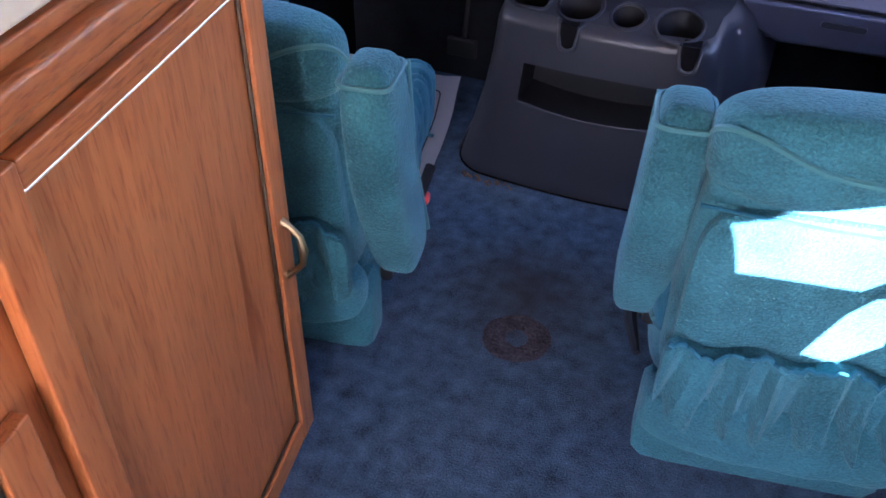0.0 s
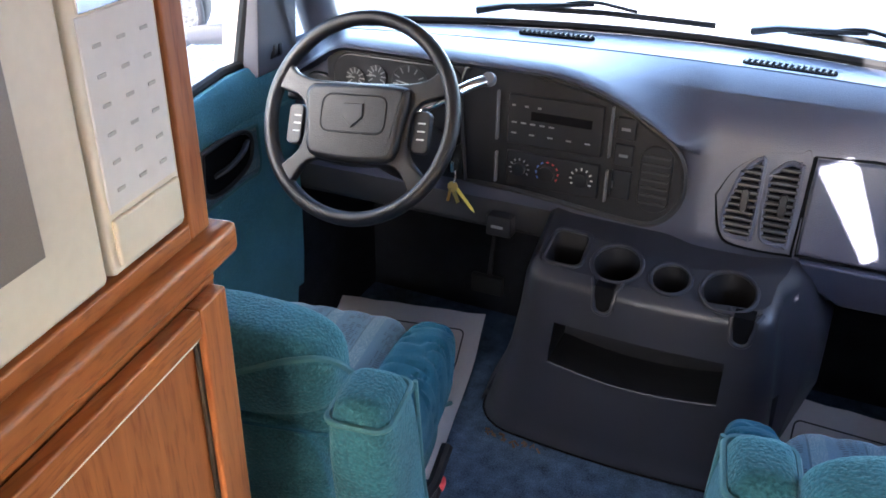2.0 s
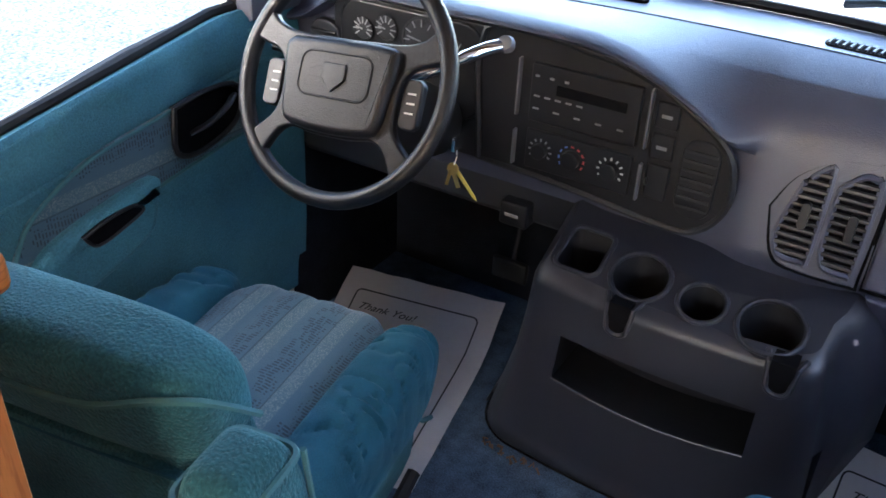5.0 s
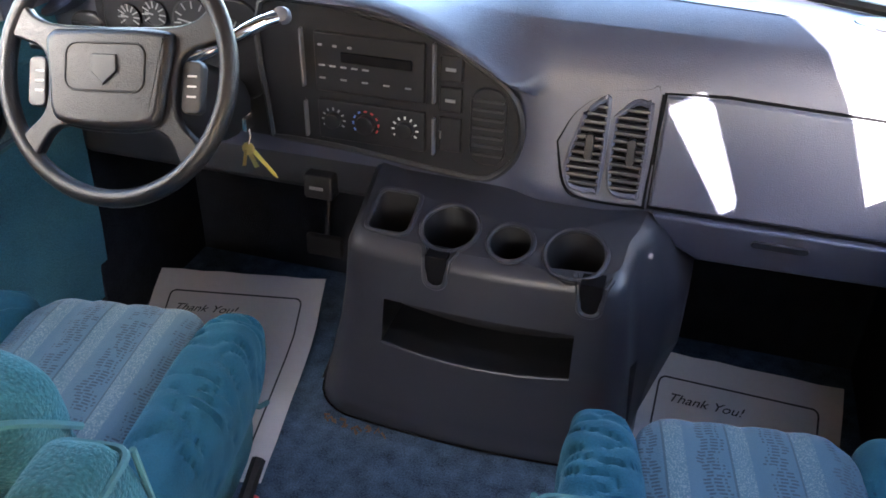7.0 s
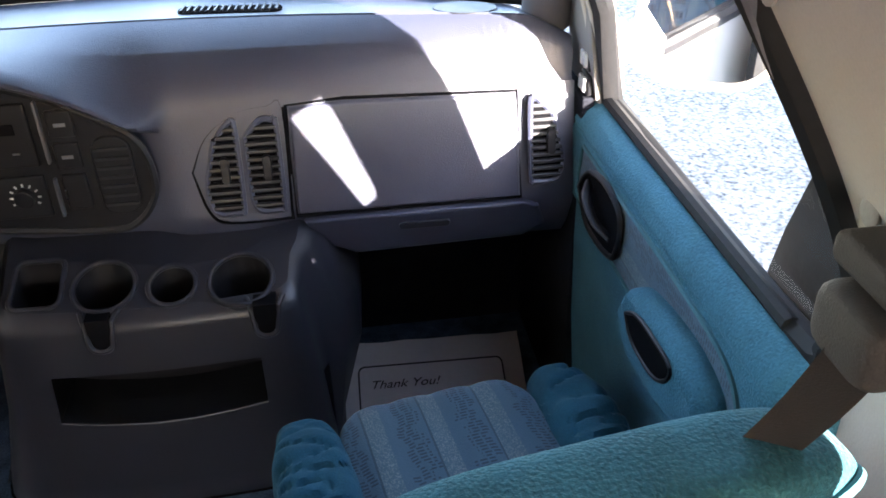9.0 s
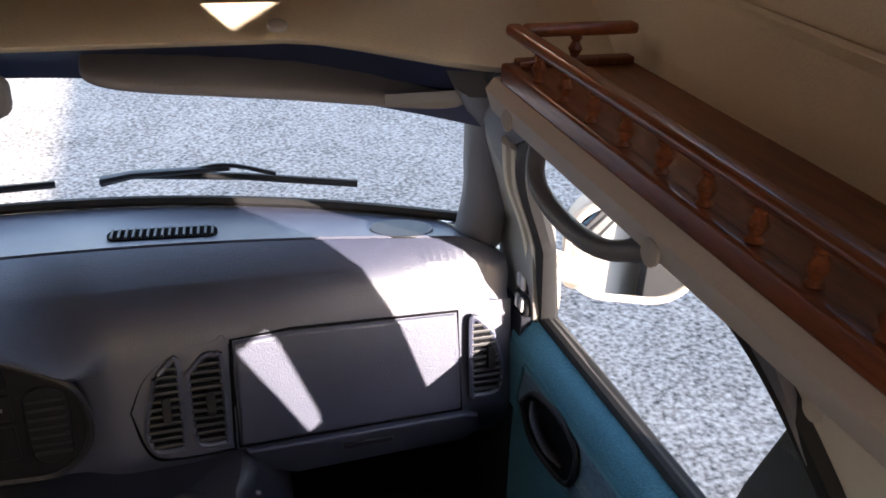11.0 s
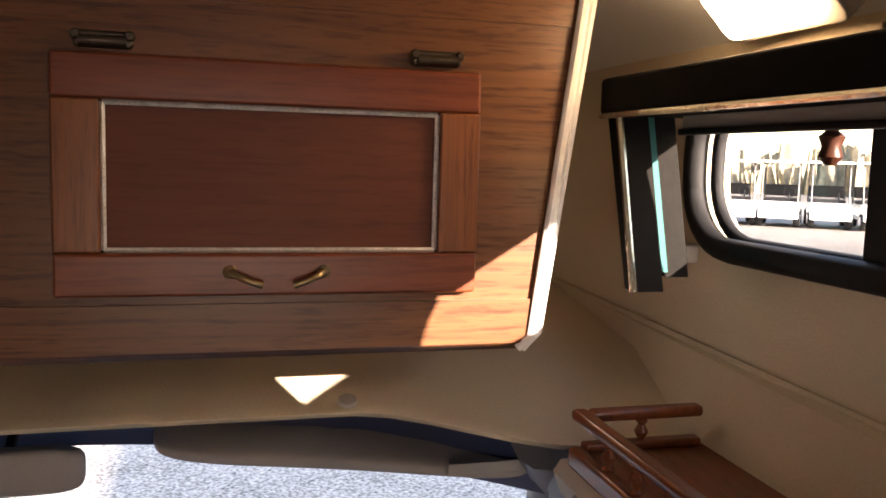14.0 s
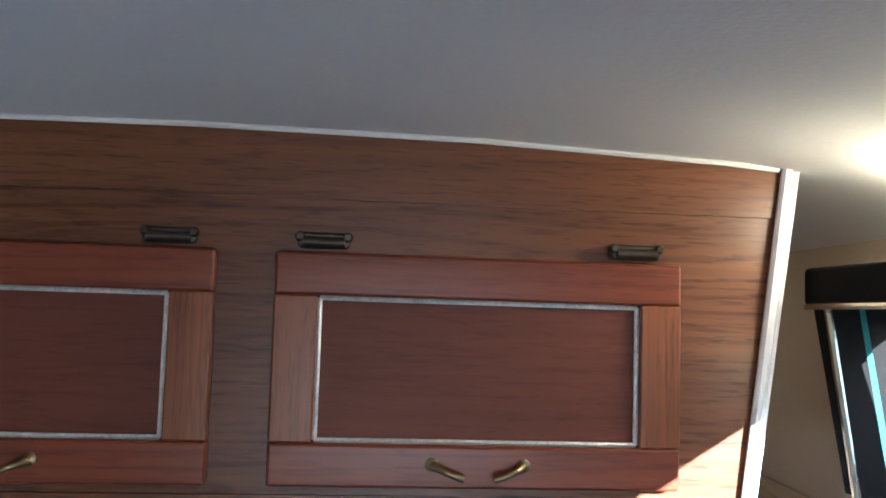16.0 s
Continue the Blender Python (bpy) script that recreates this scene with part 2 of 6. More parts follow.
OAK_X = wood("oak_crosswise", (0.170, 0.066, 0.026), (0.062, 0.022, 0.009), 0, coat=0.03, figure=0.45, scale=0.7)
CHERRY = wood("cherry_door_panel", (0.135, 0.036, 0.017), (0.088, 0.022, 0.010), 0, rough=0.55, scale=0.6, coat=0.02, figure=0.0)
RAIL = wood("turned_dark_oak", (0.21, 0.062, 0.024), (0.10, 0.03, 0.012), 1, rough=0.22, coat=0.3)
GOLD = mat("brass_foil_trim", (0.88, 0.80, 0.62), 0.25, 0.97, var=0.3, grain=120, bump=0.2)
BRASS = mat("antique_brass", (0.32, 0.24, 0.13), 0.35, 1.0, var=0.35, grain=60, bump=0.2)
CHROME = mat("chrome", (0.8, 0.8, 0.82), 0.12, 1.0, var=0.05, bump=0)
MIRROR = mat("mirror_silver", (0.85, 0.87, 0.9), 0.02, 1.0, var=0.0, bump=0)
CREAM = mat("cream_enamel", (0.62, 0.58, 0.48), 0.35, var=0.05, scale=3, grain=100, bump=0.02)
MESH_DARK = mat("microwave_door_mesh", (0.20, 0.185, 0.165), 0.3, var=0.1, scale=3, grain=700, bump=0.05)
LINER = mat("cream_wall_fabric", (0.58, 0.49, 0.36), 0.85, var=0.07, scale=4, grain=260, bump=0.2, spec=0.2)
CEIL = mat("white_ceiling_vinyl", (0.74, 0.74, 0.73), 0.7, var=0.04, scale=3, grain=160, bump=0.1, spec=0.3)
TRIMGREY = mat("warm_grey_trim_plastic", (0.34, 0.31, 0.28), 0.55, var=0.06, scale=4, grain=300, bump=0.12)
PILLAR = mat("slate_pillar_plastic", (0.095, 0.095, 0.112), 0.5, var=0.07, grain=300, bump=0.12)
# lighter copy of the slate trim, with sunlight put into its grey
SAIL_SUNLIT = mat("grey_mirror_trim", (0.19, 0.18, 0.175), 0.5, var=0.07, grain=300, bump=0.12)
NAVY = mat("navy_header_vinyl", (0.022, 0.032, 0.085), 0.6, var=0.15, grain=200, bump=0.1)
FOOTWELL = mat("black_footwell_carpet", (0.014, 0.015, 0.020), 0.9, var=0.4, scale=20, grain=200, bump=0.6, spec=0.1)
VISOR = mat("grey_visor_vinyl", (0.22, 0.21, 0.22), 0.65, var=0.07, grain=260, bump=0.15)
RUBBER = mat("black_rubber", (0.012, 0.012, 0.013), 0.65, var=0.2, grain=80, bump=0.1, spec=0.2)
WHITEPL = mat("white_plastic_moulding", (0.72, 0.70, 0.68), 0.35, var=0.05, grain=60, bump=0.03)
BODY = mat("white_vehicle_paint", (0.75, 0.74, 0.7), 0.25, var=0.04, scale=2, bump=0)
BELT = mat("brown_belt_webbing", (0.034, 0.029, 0.027), 0.75, var=0.15, grain=500, bump=0.3)
GRAVEL = mat("crushed_gravel", (0.27, 0.25, 0.225), 0.9, var=0.85, scale=2.0, grain=38, bump=0.8, fine=0.85)
KNOB = mat("dark_stained_knob", (0.045, 0.016, 0.009), 0.4, var=0.2, grain=60, bump=0.05, spec=0.3)
GREENFAB = mat("green_shade_cloth", (0.014, 0.11, 0.10), 0.8, var=0.15, grain=300, bump=0.2)
DARKWOOD = mat("black_brown_valance", (0.010, 0.009, 0.008), 0.85, var=0.2, grain=90, bump=0.1, spec=0.08)
LAMP = glow("lit_lamp_lens", (1.0, 0.74, 0.42), 5.0)
PANE = glass("window_pane")

# ---- shape helpers ----
BASE = {}


def thing(name, at, label, category, group="", kind=""):
    e = new(name)
    e.location = at
    BASE[e] = Matrix.Translation(at)
    return tagged(e, label, category, group, kind)


def flat_normals(me):
    """Let large flat faces keep their own direction where narrow bevels meet them."""
    ps = [(p.normal.copy(), p.area) for p in me.polygons]
    if not ps or max(a for _, a in ps) < 12 * sorted(a for _, a in ps)[len(ps) // 2]:
        return
    at = {}
    for p in me.polygons:
        for v in p.vertices:
            at.setdefault(v, []).append(p.index)
    out = []
    for p in me.polygons:
        for v in p.vertices:
            d = Vector((0, 0, 0))
            for q in at[v]:
                if ps[q][0].dot(p.normal) > 0.7:
                    d += ps[q][0] * ps[q][1]
            out.append(d.normalized() if d.length > 1e-12 else p.normal.copy())
    me.normals_split_custom_set(out)


def finish(name, bm, material, smooth=True):
    bmesh.ops.recalc_face_normals(bm, faces=bm.faces)
    me = bpy.data.meshes.new(name)
    bm.to_mesh(me)
    bm.free()
    me.materials.append(material)
    if smooth:
        for p in me.polygons:
            p.use_smooth = True
        me.set_sharp_from_angle(angle=radians(38))
        if len(me.polygons) < 4000:
            flat_normals(me)
    return me


def part(name, bm, material, parent, label="", smooth=True):
    ob = new(name, finish(name, bm, material, smooth))
    ob.parent = parent
    if parent in BASE:
        ob.matrix_parent_inverse = BASE[parent].inverted()
    return tagged(ob, label)


def solid(name, bm, material, label, category, kind="", group="", smooth=True):
    return tagged(new(name, finish(name, bm, material, smooth)), label, category, group, kind)


def box(x0, x1, y0, y1, z0, z1, r=0.0, seg=2, m=None):
    bm = bmesh.new()
    v = [bm.verts.new((x, y, z)) for z in (z0, z1) for y in (y0, y1) for x in (x0, x1)]
    for f in ((0, 1, 3, 2), (4, 5, 7, 6), (0, 1, 5, 4), (2, 3, 7, 6), (0, 2, 6, 4), (1, 3, 7, 5)):
        bm.faces.new([v[i] for i in f])
    bmesh.ops.recalc_face_normals(bm, faces=bm.faces)
    if r:
        r = min(r, 0.48 * min(x1 - x0, y1 - y0, z1 - z0))
        bmesh.ops.bevel(bm, geom=bm.edges[:], offset=r, segments=seg, profile=0.5, affect="EDGES")
    if m is not None:
        bm.transform(m)
    return bm


def join(*bms):
    out = bmesh.new()
    for b in bms:
        me = bpy.data.meshes.new("tmp")
        b.to_mesh(me)
        b.free()
        out.from_mesh(me)
        bpy.data.meshes.remove(me)
    return out


def prism(pts, axis, a, b, r=0.0, seg=2, m=None):
    """A plate: an outline in the two other axes, drawn out along one axis from a to b."""
    bm = bmesh.new()

    def p3(p, t):
        return {"x": (t, p[0], p[1]), "y": (p[0], t, p[1]), "z": (p[0], p[1], t)}[axis]
    lo, hi = [bm.verts.new(p3(p, a)) for p in pts], [bm.verts.new(p3(p, b)) for p in pts]
    bm.faces.new(lo)
    top = bm.faces.new(hi)
    n = len(pts)
    for i in range(n):
        bm.faces.new((lo[i], lo[(i + 1) % n], hi[(i + 1) % n], hi[i]))
    bmesh.ops.recalc_face_normals(bm, faces=bm.faces)
    if r:
        es = [e for e in bm.edges if (e.verts[0] in lo) == (e.verts[1] in lo)]
        bmesh.ops.bevel(bm, geom=es, offset=r, segments=seg, profile=0.5, affect="EDGES")
    if m is not None:
        bm.transform(m)
    return bm


def rrect(x0, x1, y0, y1, r, n=5):
    """The outline of a rounded rectangle."""
    pts = []
    for cx, cy, a0 in ((x1 - r, y1 - r, 0), (x0 + r, y1 - r, 90), (x0 + r, y0 + r, 180), (x1 - r, y0 + r, 270)):
        for i in range(n + 1):
            a = radians(a0 + 90 * i / n)
            pts.append((cx + r * math.cos(a), cy + r * math.sin(a)))
    return pts


def smooth_line(pts, n=6):
    """A Catmull-Rom line through points."""
    P = [Vector(p) for p in pts]
    P = [2 * P[0] - P[1]] + P + [2 * P[-1] - P[-2]]
    out = []
    for i in range(1, len(P) - 2):
        for k in range(n):
            t = k / n
            a, b, c, d = P[i - 1], P[i], P[i + 1], P[i + 2]
            out.append(0.5 * ((2 * b) + (c - a) * t + (2 * a - 5 * b + 4 * c - d) * t * t + (3 * b - a - 3 * c + d) * t ** 3))
    out.append(P[-2])
    return out


def tube(pts, r, n=8, closed=False, flat=1.0):
    """A rod of radius r (a number, or one per point) along a line of points."""
    bm = bmesh.new()
    pts = [Vector(p) for p in pts]
    rings, k, up = [], len(pts), None
    for i, p in enumerate(pts):
        d = (pts[(i + 1) % k] - pts[i - 1]) if closed else (pts[min(i + 1, k - 1)] - pts[max(i - 1, 0)])
        d.normalize()
        if up is None:
            up = Vector((0, 0, 1)) if abs(d.z) < 0.9 else Vector((1, 0, 0))
        s = d.cross(up).normalized()
        up = s.cross(d).normalized()
        rr = r[i] if isinstance(r, (list, tuple)) else r
        rings.append([bm.verts.new(p + rr * (math.cos(2 * math.pi * j / n) * s + flat * math.sin(2 * math.pi * j / n) * up)) for j in range(n)])
    for i in range(k if closed else k - 1):
        a, b = rings[i], rings[(i + 1) % k]
        for j in range(n):
            bm.faces.new((a[j], a[(j + 1) % n], b[(j + 1) % n], b[j]))
    if not closed:
        bm.faces.new(rings[0])
        bm.faces.new(rings[-1])
    return bm


def lathe(prof, m, n=20):
    """A turned shape: (radius, height) pairs about the local z of m."""
    bm = bmesh.new()
    rings = [[bm.verts.new((max(r, 1e-4) * math.cos(2 * math.pi * j / n), max(r, 1e-4) * math.sin(2 * math.pi * j / n), h)) for j in range(n)] for r, h in prof]
    for a, b in zip(rings, rings[1:]):
        for j in range(n):
            bm.faces.new((a[j], a[(j + 1) % n], b[(j + 1) % n], b[j]))
    bm.faces.new(rings[0])
    bm.faces.new(rings[-1])
    bm.transform(m)
    return bm


def cushion(x0, x1, y0, y1, z0, z1, p=5.0, n=14, shape=None):
    """An upholstered block: a box puffed to rounded sides; shape(v) may bend it."""
    bm = bmesh.new()
    bmesh.ops.create_grid(bm, x_segments=1, y_segments=1, size=1)
    bm.clear()
    c, h = Vector(((x0 + x1) / 2, (y0 + y1) / 2, (z0 + z1) / 2)), Vector(((x1 - x0) / 2, (y1 - y0) / 2, (z1 - z0) / 2))
    seen = {}

    def vert(v):
        key = (round(v.x, 5), round(v.y, 5), round(v.z, 5))
        if key not in seen:
            k = (abs(v.x) ** p + abs(v.y) ** p + abs(v.z) ** p) ** (1 / p)
            q = v / k
            w = Vector((c.x + q.x * h.x, c.y + q.y * h.y, c.z + q.z * h.z))
            seen[key] = bm.verts.new(shape(w) if shape else w)
        return seen[key]
    for ax in range(3):
        for s in (-1, 1):
            for i in range(n):
                for j in range(n):
                    q = []
                    for di, dj in ((0, 0), (1, 0), (1, 1), (0, 1)):
                        v = [0, 0, 0]
                        v[ax], v[(ax + 1) % 3], v[(ax + 2) % 3] = s, -1 + 2 * (i + di) / n, -1 + 2 * (j + dj) / n
                        q.append(vert(Vector(v)))
                    bm.faces.new(q)
    return bm


def holed(outer, holes, cuts, place, thick, inward):
    """A wall sheet in a plane (two coordinates), pierced by holes, cut into strips at the given second coordinates, put in space by place(p)
    and thickened along inward."""
    bm = bmesh.new()
    for loop in (outer, *holes):
        vs = [bm.verts.new((p[0], p[1], 0)) for p in loop]
        for i in range(len(vs)):
            bm.edges.new((vs[i], vs[(i + 1) % len(vs)]))
    bmesh.ops.triangle_fill(bm, edges=bm.edges[:], use_beauty=True, use_dissolve=False)
    for c in cuts:
        bmesh.ops.bisect_plane(bm, geom=bm.verts[:] + bm.edges[:] + bm.faces[:], plane_co=(0, c, 0), plane_no=(0, 1, 0))
    front = bm.faces[:]
    d = Vector(inward) * thick
    got = bmesh.ops.extrude_face_region(bm, geom=front)
    back = [e for e in got["geom"] if isinstance(e, bmesh.types.BMVert)]
    bset = set(back)
    for v in bm.verts:
        q = Vector(place((v.co.x, v.co.y)))
        v.co = q + d if v in bset else q
    bmesh.ops.recalc_face_normals(bm, faces=bm.faces)
    return bm


def words(name, text, size, m, material, parent, label="", shear=0.0):
    """Lettering in the built-in face, as a thin mesh."""
    cu = bpy.data.curves.new(name, "FONT")
    cu.body, cu.size, cu.extrude, cu.shear = text, size, 0.0003, shear
    tmp = bpy.data.objects.new("tmp", cu)
    scene.collection.objects.link(tmp)
    me = bpy.data.meshes.new_from_object(tmp.evaluated_get(bpy.context.evaluated_depsgraph_get()))
    bpy.data.objects.remove(tmp)
    bpy.data.curves.remove(cu)
    bm = bmesh.new()
    bm.from_mesh(me)
    bpy.data.meshes.remove(me)
    bm.transform(m)
    return part(name, bm, material, parent, label, smooth=False)


def lerp(a, b, t):
    return a + (b - a) * t


def step(a, b, x):
    t = min(1, max(0, (x - a) / (b - a)))
    return t * t * (3 - 2 * t)

# ---- the shell ----
XC = 0.03


def xr(z):
    """The inner face of the right-hand cab wall: upright to the belt line, then leaning in."""
    return 0.985 - 0.22 * step(0.80, 1.40, z)


def xl(z):
    return 2 * XC - 0.955 + 0.20 * step(0.86, 1.44, z)


solid("ground", box(-60, 60, -60, 90, -0.75, -0.65), GRAVEL, "grey crushed gravel of a parking lot", "ground", "structure")
# unseen block, added to throw shade over the gravel right of the van
solid("backdrop_building", box(8.0, 14.0, -12.0, 8.8, -0.65, 4.7, 0.05), BODY, "unseen long pale block added to shade the gravel at right", "backdrop", "structure")

# second unseen block, keeps the ground outside the driver's window in shade
solid("backdrop_motorhome", box(-5.8, -2.2, -9.0, 2.6, -0.3, 3.5, 0.1), BODY, "unseen tall white block added to shade the gravel at left", "backdrop", "structure")

solid("floor", box(-0.95, 1.0, -2.5, 3.75, -0.06, 0.0), CARPET, "worn dark blue carpet on the van floor", "floor", "structure")
WIN_R = smooth_line([(3.285, 0.79), (2.60, 0.785), (2.52, 0.82), (2.475, 0.90), (2.46, 1.0), (2.46, 1.10), (2.48, 1.18), (2.52, 1.245), (2.60, 1.285), (2.74, 1.305), (2.92, 1.29), (3.06, 1.235), (3.16, 1.13), (3.24, 0.98)], 4)
WIN_R = [(p[0], p[1]) for p in [Vector((a[0], a[1], 0)) for a in WIN_R]]
WIN_L = [(p[0], p[1]) for p in smooth_line([Vector((a, b, 0)) for a, b in ((3.185, 0.862), (2.90, 0.835), (2.56, 0.775), (2.485, 0.85), (2.47, 1.0), (2.485, 1.13), (2.54, 1.22), (2.64, 1.29), (2.80, 1.325), (2.98, 1.32), (3.07, 1.27), (3.14, 1.15))], 4)]
CUTS = [0.80 + 0.04 * i for i in range(16)]
outer = [(-2.5, 0), (3.75, 0), (3.75, 0.78), (3.45, 0.84), (3.34, 0.95), (3.15, 1.36), (-2.5, 1.36)]
# unseen openings added: three shape sun patches, one lets in light
sun_openings = [[(1.478, 0.964), (1.898, 0.920), (1.898, 0.784), (1.815, 0.768), (1.565, 0.851), (1.482, 0.877)], [(1.723, 0.649), (1.778, 0.729), (1.828, 0.754), (1.948, 0.729), (1.948, 0.619), (1.853, 0.594)], rrect(-1.9, -0.3, 0.85, 1.30, 0.06), rrect(2.12, 2.285, 0.845, 0.897, 0.015)]
BEIGE = mat("beige_trim_panel", (0.50, 0.455, 0.40), 0.6, var=0.05, scale=3, grain=260, bump=0.15)
solid("wall_right_lower", holed(outer, [WIN_R, *sun_openings], CUTS, lambda p: (xr(p[1]), p[0], p[1]), 0.02, (1, 0, 0)), BEIGE, "beige moulded side trim with window openings", "wall", "structure")
# the rearward hole is added out of view, to brighten the interior
solid("wall_left_lower", holed(outer, [WIN_L, rrect(-1.8, 0.0, 0.80, 1.30, 0.06)], CUTS, lambda p: (xl(p[1]), p[0], p[1]), 0.05, (-1, 0, 0)), BEIGE, "beige moulded side trim above the driver's door", "wall", "structure")
outer = [(-2.5, 1.36), (3.75, 1.36), (3.75, 2.02), (-2.5, 2.02)]
HW = rrect(2.25, 3.055, 1.625, 1.838, 0.09, 8)
solid("wall_right_upper", holed(outer, [HW], [], lambda p: (0.93, p[0], p[1]), 0.05, (1, 0, 0)), LINER, "cream fabric side wall of the raised roof", "wall", "structure")
# unseen high opening, added for more daylight inside
solid("wall_left_upper", holed(outer, [rrect(-2.0, 0.4, 1.55, 1.86, 0.10)], [], lambda p: (-0.87, p[0], p[1]), 0.05, (-1, 0, 0)), LINER, "cream fabric side wall of the raised roof", "wall", "structure")
# rear opening is added, never in view, and lets light forward
solid("wall_rear", holed([(-0.95, 0), (1.0, 0), (1.0, 2.02), (-0.95, 2.02)], [rrect(-0.75, 0.81, 0.75, 1.55, 0.08)], [], lambda p: (p[0], -2.5, p[1]), 0.05, (0, -1, 0)), LINER, "cream rear wall with a window", "wall", "structure")
solid("wall_overcab", box(-0.95, 1.0, 3.75, 3.80, 1.36, 2.02), LINER, "cream front wall of the raised roof", "wall", "structure")

# ceiling with coved sides
bm = bmesh.new()
prof = [(-0.90, 1.86), (-0.86, 1.915), (-0.78, 1.945), (-0.6, 1.962), (-0.3, 1.974), (XC, 1.978), (0.36, 1.975), (0.66, 1.963), (0.82, 1.945), (0.91, 1.915), (0.95, 1.86), (0.95, 2.06), (-0.90, 2.06)]
rings = [[bm.verts.new((x, y, z)) for x, z in prof] for y in (-2.5, -1, 1, 3.78)]
for a, b in zip(rings, rings[1:]):
    for i in range(len(prof)):
        j = (i + 1) % len(prof)
        bm.faces.new((a[i], a[j], b[j], b[i]))
bm.faces.new(rings[0])
bm.faces.new(rings[-1])
solid("ceiling", bm, CEIL, "white vinyl ceiling with coved edges", "ceiling", "structure")

# floor of the space over the cab, rising towards the front
bm = bmesh.new()
xs = [-0.90 + 1.86 * i / 40 for i in range(41)]


def lip(x):
    return 3.20 - 0.20 * step(0.46, 0.74, abs(x - XC)) - 0.10 * step(0.74, 0.9, abs(x - XC))


cols = []
for x in xs:
    y0 = lip(x)
    pts = [(y0 + 0.035, 1.355), (y0 + 0.006, 1.362), (y0, 1.370), (y0 + 0.012, 1.380), (y0 + 0.10, 1.413), (y0 + 0.25, 1.460), (3.74, 1.53), (3.74, 1.46), (y0 + 0.25, 1.36)]
    cols.append([bm.verts.new((x, y, z)) for y, z in pts])
for a, b in zip(cols, cols[1:]):
    for i in range(len(a)):
        j = (i + 1) % len(a)
        bm.faces.new((a[i], a[j], b[j], b[i]))
bm.faces.new(cols[0])
bm.faces.new(cols[-1])
solid("ceiling_overcab", bm, LINER, "cream fabric shelf floor over the cab", "ceiling", "structure")

# navy header under it, and windscreen
bm = bmesh.new()
cols = []


def ws_top(x):
    s = (x - XC) / 0.83
    return (x, 3.42 - 0.22 * s * s, 1.285 - 0.07 * s * s)


def ws_base(x):
    s = (x - XC) / 0.9
    return (x, 3.74 - 0.27 * s * s, 0.925)


for i in range(25):
    x = -0.80 + 1.66 * i / 24
    a, t = lip(x) + 0.03, Vector(ws_top(x))
    cols.append([bm.verts.new(v) for v in ((x, a, 1.362), (x, lerp(a, t.y, 0.4), 1.345), (x, t.y - 0.03, t.z + 0.02), (x, t.y, t.z - 0.012), (x, t.y + 0.04, t.z + 0.01), (x, a + 0.2, 1.37))])
for a, b in zip(cols, cols[1:]):
    for i in range(6):
        bm.faces.new((a[i], a[(i + 1) % 6], b[(i + 1) % 6], b[i]))
bm.faces.new(cols[0])
bm.faces.new(cols[-1])
solid("trim_header", bm, NAVY, "dark navy vinyl header above the windscreen", "trim", "structure")

window = thing("window_1", (XC, 3.6, 0.93), "large curved windscreen of clear glass", "window", kind="structure")
bm = bmesh.new()
g = []
for i in range(31):
    f = i / 30
    xb, xt = lerp(-0.87, 0.93, f), lerp(-0.78, 0.84, f)
    b, t = Vector(ws_base(xb)), Vector(ws_top(xt))
    g.append([bm.verts.new(b.lerp(t, k / 8) + Vector((0, 0.05 * math.sin(math.pi * k / 8), 0))) for k in range(9)])
for a, b in zip(g, g[1:]):
    for k in range(8):
        bm.faces.new((a[k], a[k + 1], b[k + 1], b[k]))
pane = part("pane", bm, PANE, window)
pane.visible_shadow = False
edge = [ws_base(lerp(-0.87, 0.93, i / 24)) for i in range(25)]
part("window_seal", tube(edge, 0.011, 6), RUBBER, window)
for sx in (-1, 1):
    def mx(p, s=sx):
        return (p[0] if s > 0 else 2 * XC - p[0], p[1], p[2])
    pts = [mx((0.905, 3.47, 0.90)), mx((0.895, 3.41, 1.02)), mx((0.865, 3.33, 1.15)), mx((0.83, 3.25, 1.25)), mx((0.76, 3.14, 1.34))]
    solid("trim_pillar", tube(smooth_line(pts, 5), [0.050] * 8 + [0.052] * 13, 12), PILLAR, "slate grey moulded windscreen pillar cover", "trim", "structure")
    solid("trim_seal", tube(smooth_line([mx((0.885, 3.49, 0.93)), mx((0.868, 3.40, 1.07)), mx((0.84, 3.31, 1.19)), mx((0.79, 3.24, 1.245))], 5), 0.012, 6), RUBBER, "black rubber edge of the windscreen", "trim", "structure")
    # quarter fillet between pillar and door glass, which carries switches
    tri = [(3.285, 0.79), (3.46, 0.79), (3.46, 0.95), (3.34, 1.13), (3.20, 1.25), (3.15, 1.21), (3.245, 1.0)] if sx > 0 else [(3.172, 0.85), (3.34, 0.85), (3.34, 1.02), (3.22, 1.24), (3.08, 1.32), (3.05, 1.29), (3.12, 1.16)]
    x0 = 0.955 if sx > 0 else 2 * XC - 0.90
    bm = prism(tri, "x", x0, x0 + 0.05 * sx, 0.008)
    for v in bm.verts:
        v.co.x += (min(0.955, xr(v.co.z) - 0.012) - 0.955) if sx > 0 else max(2 * XC - 0.90, xl(v.co.z) + 0.014) - (2 * XC - 0.90)
    # right panel takes the sunlit copy, left the plain slate
    solid("trim_sail", bm, SAIL_SUNLIT if sx > 0 else PILLAR, "slate triangular trim panel at the mirror", "trim", "structure")

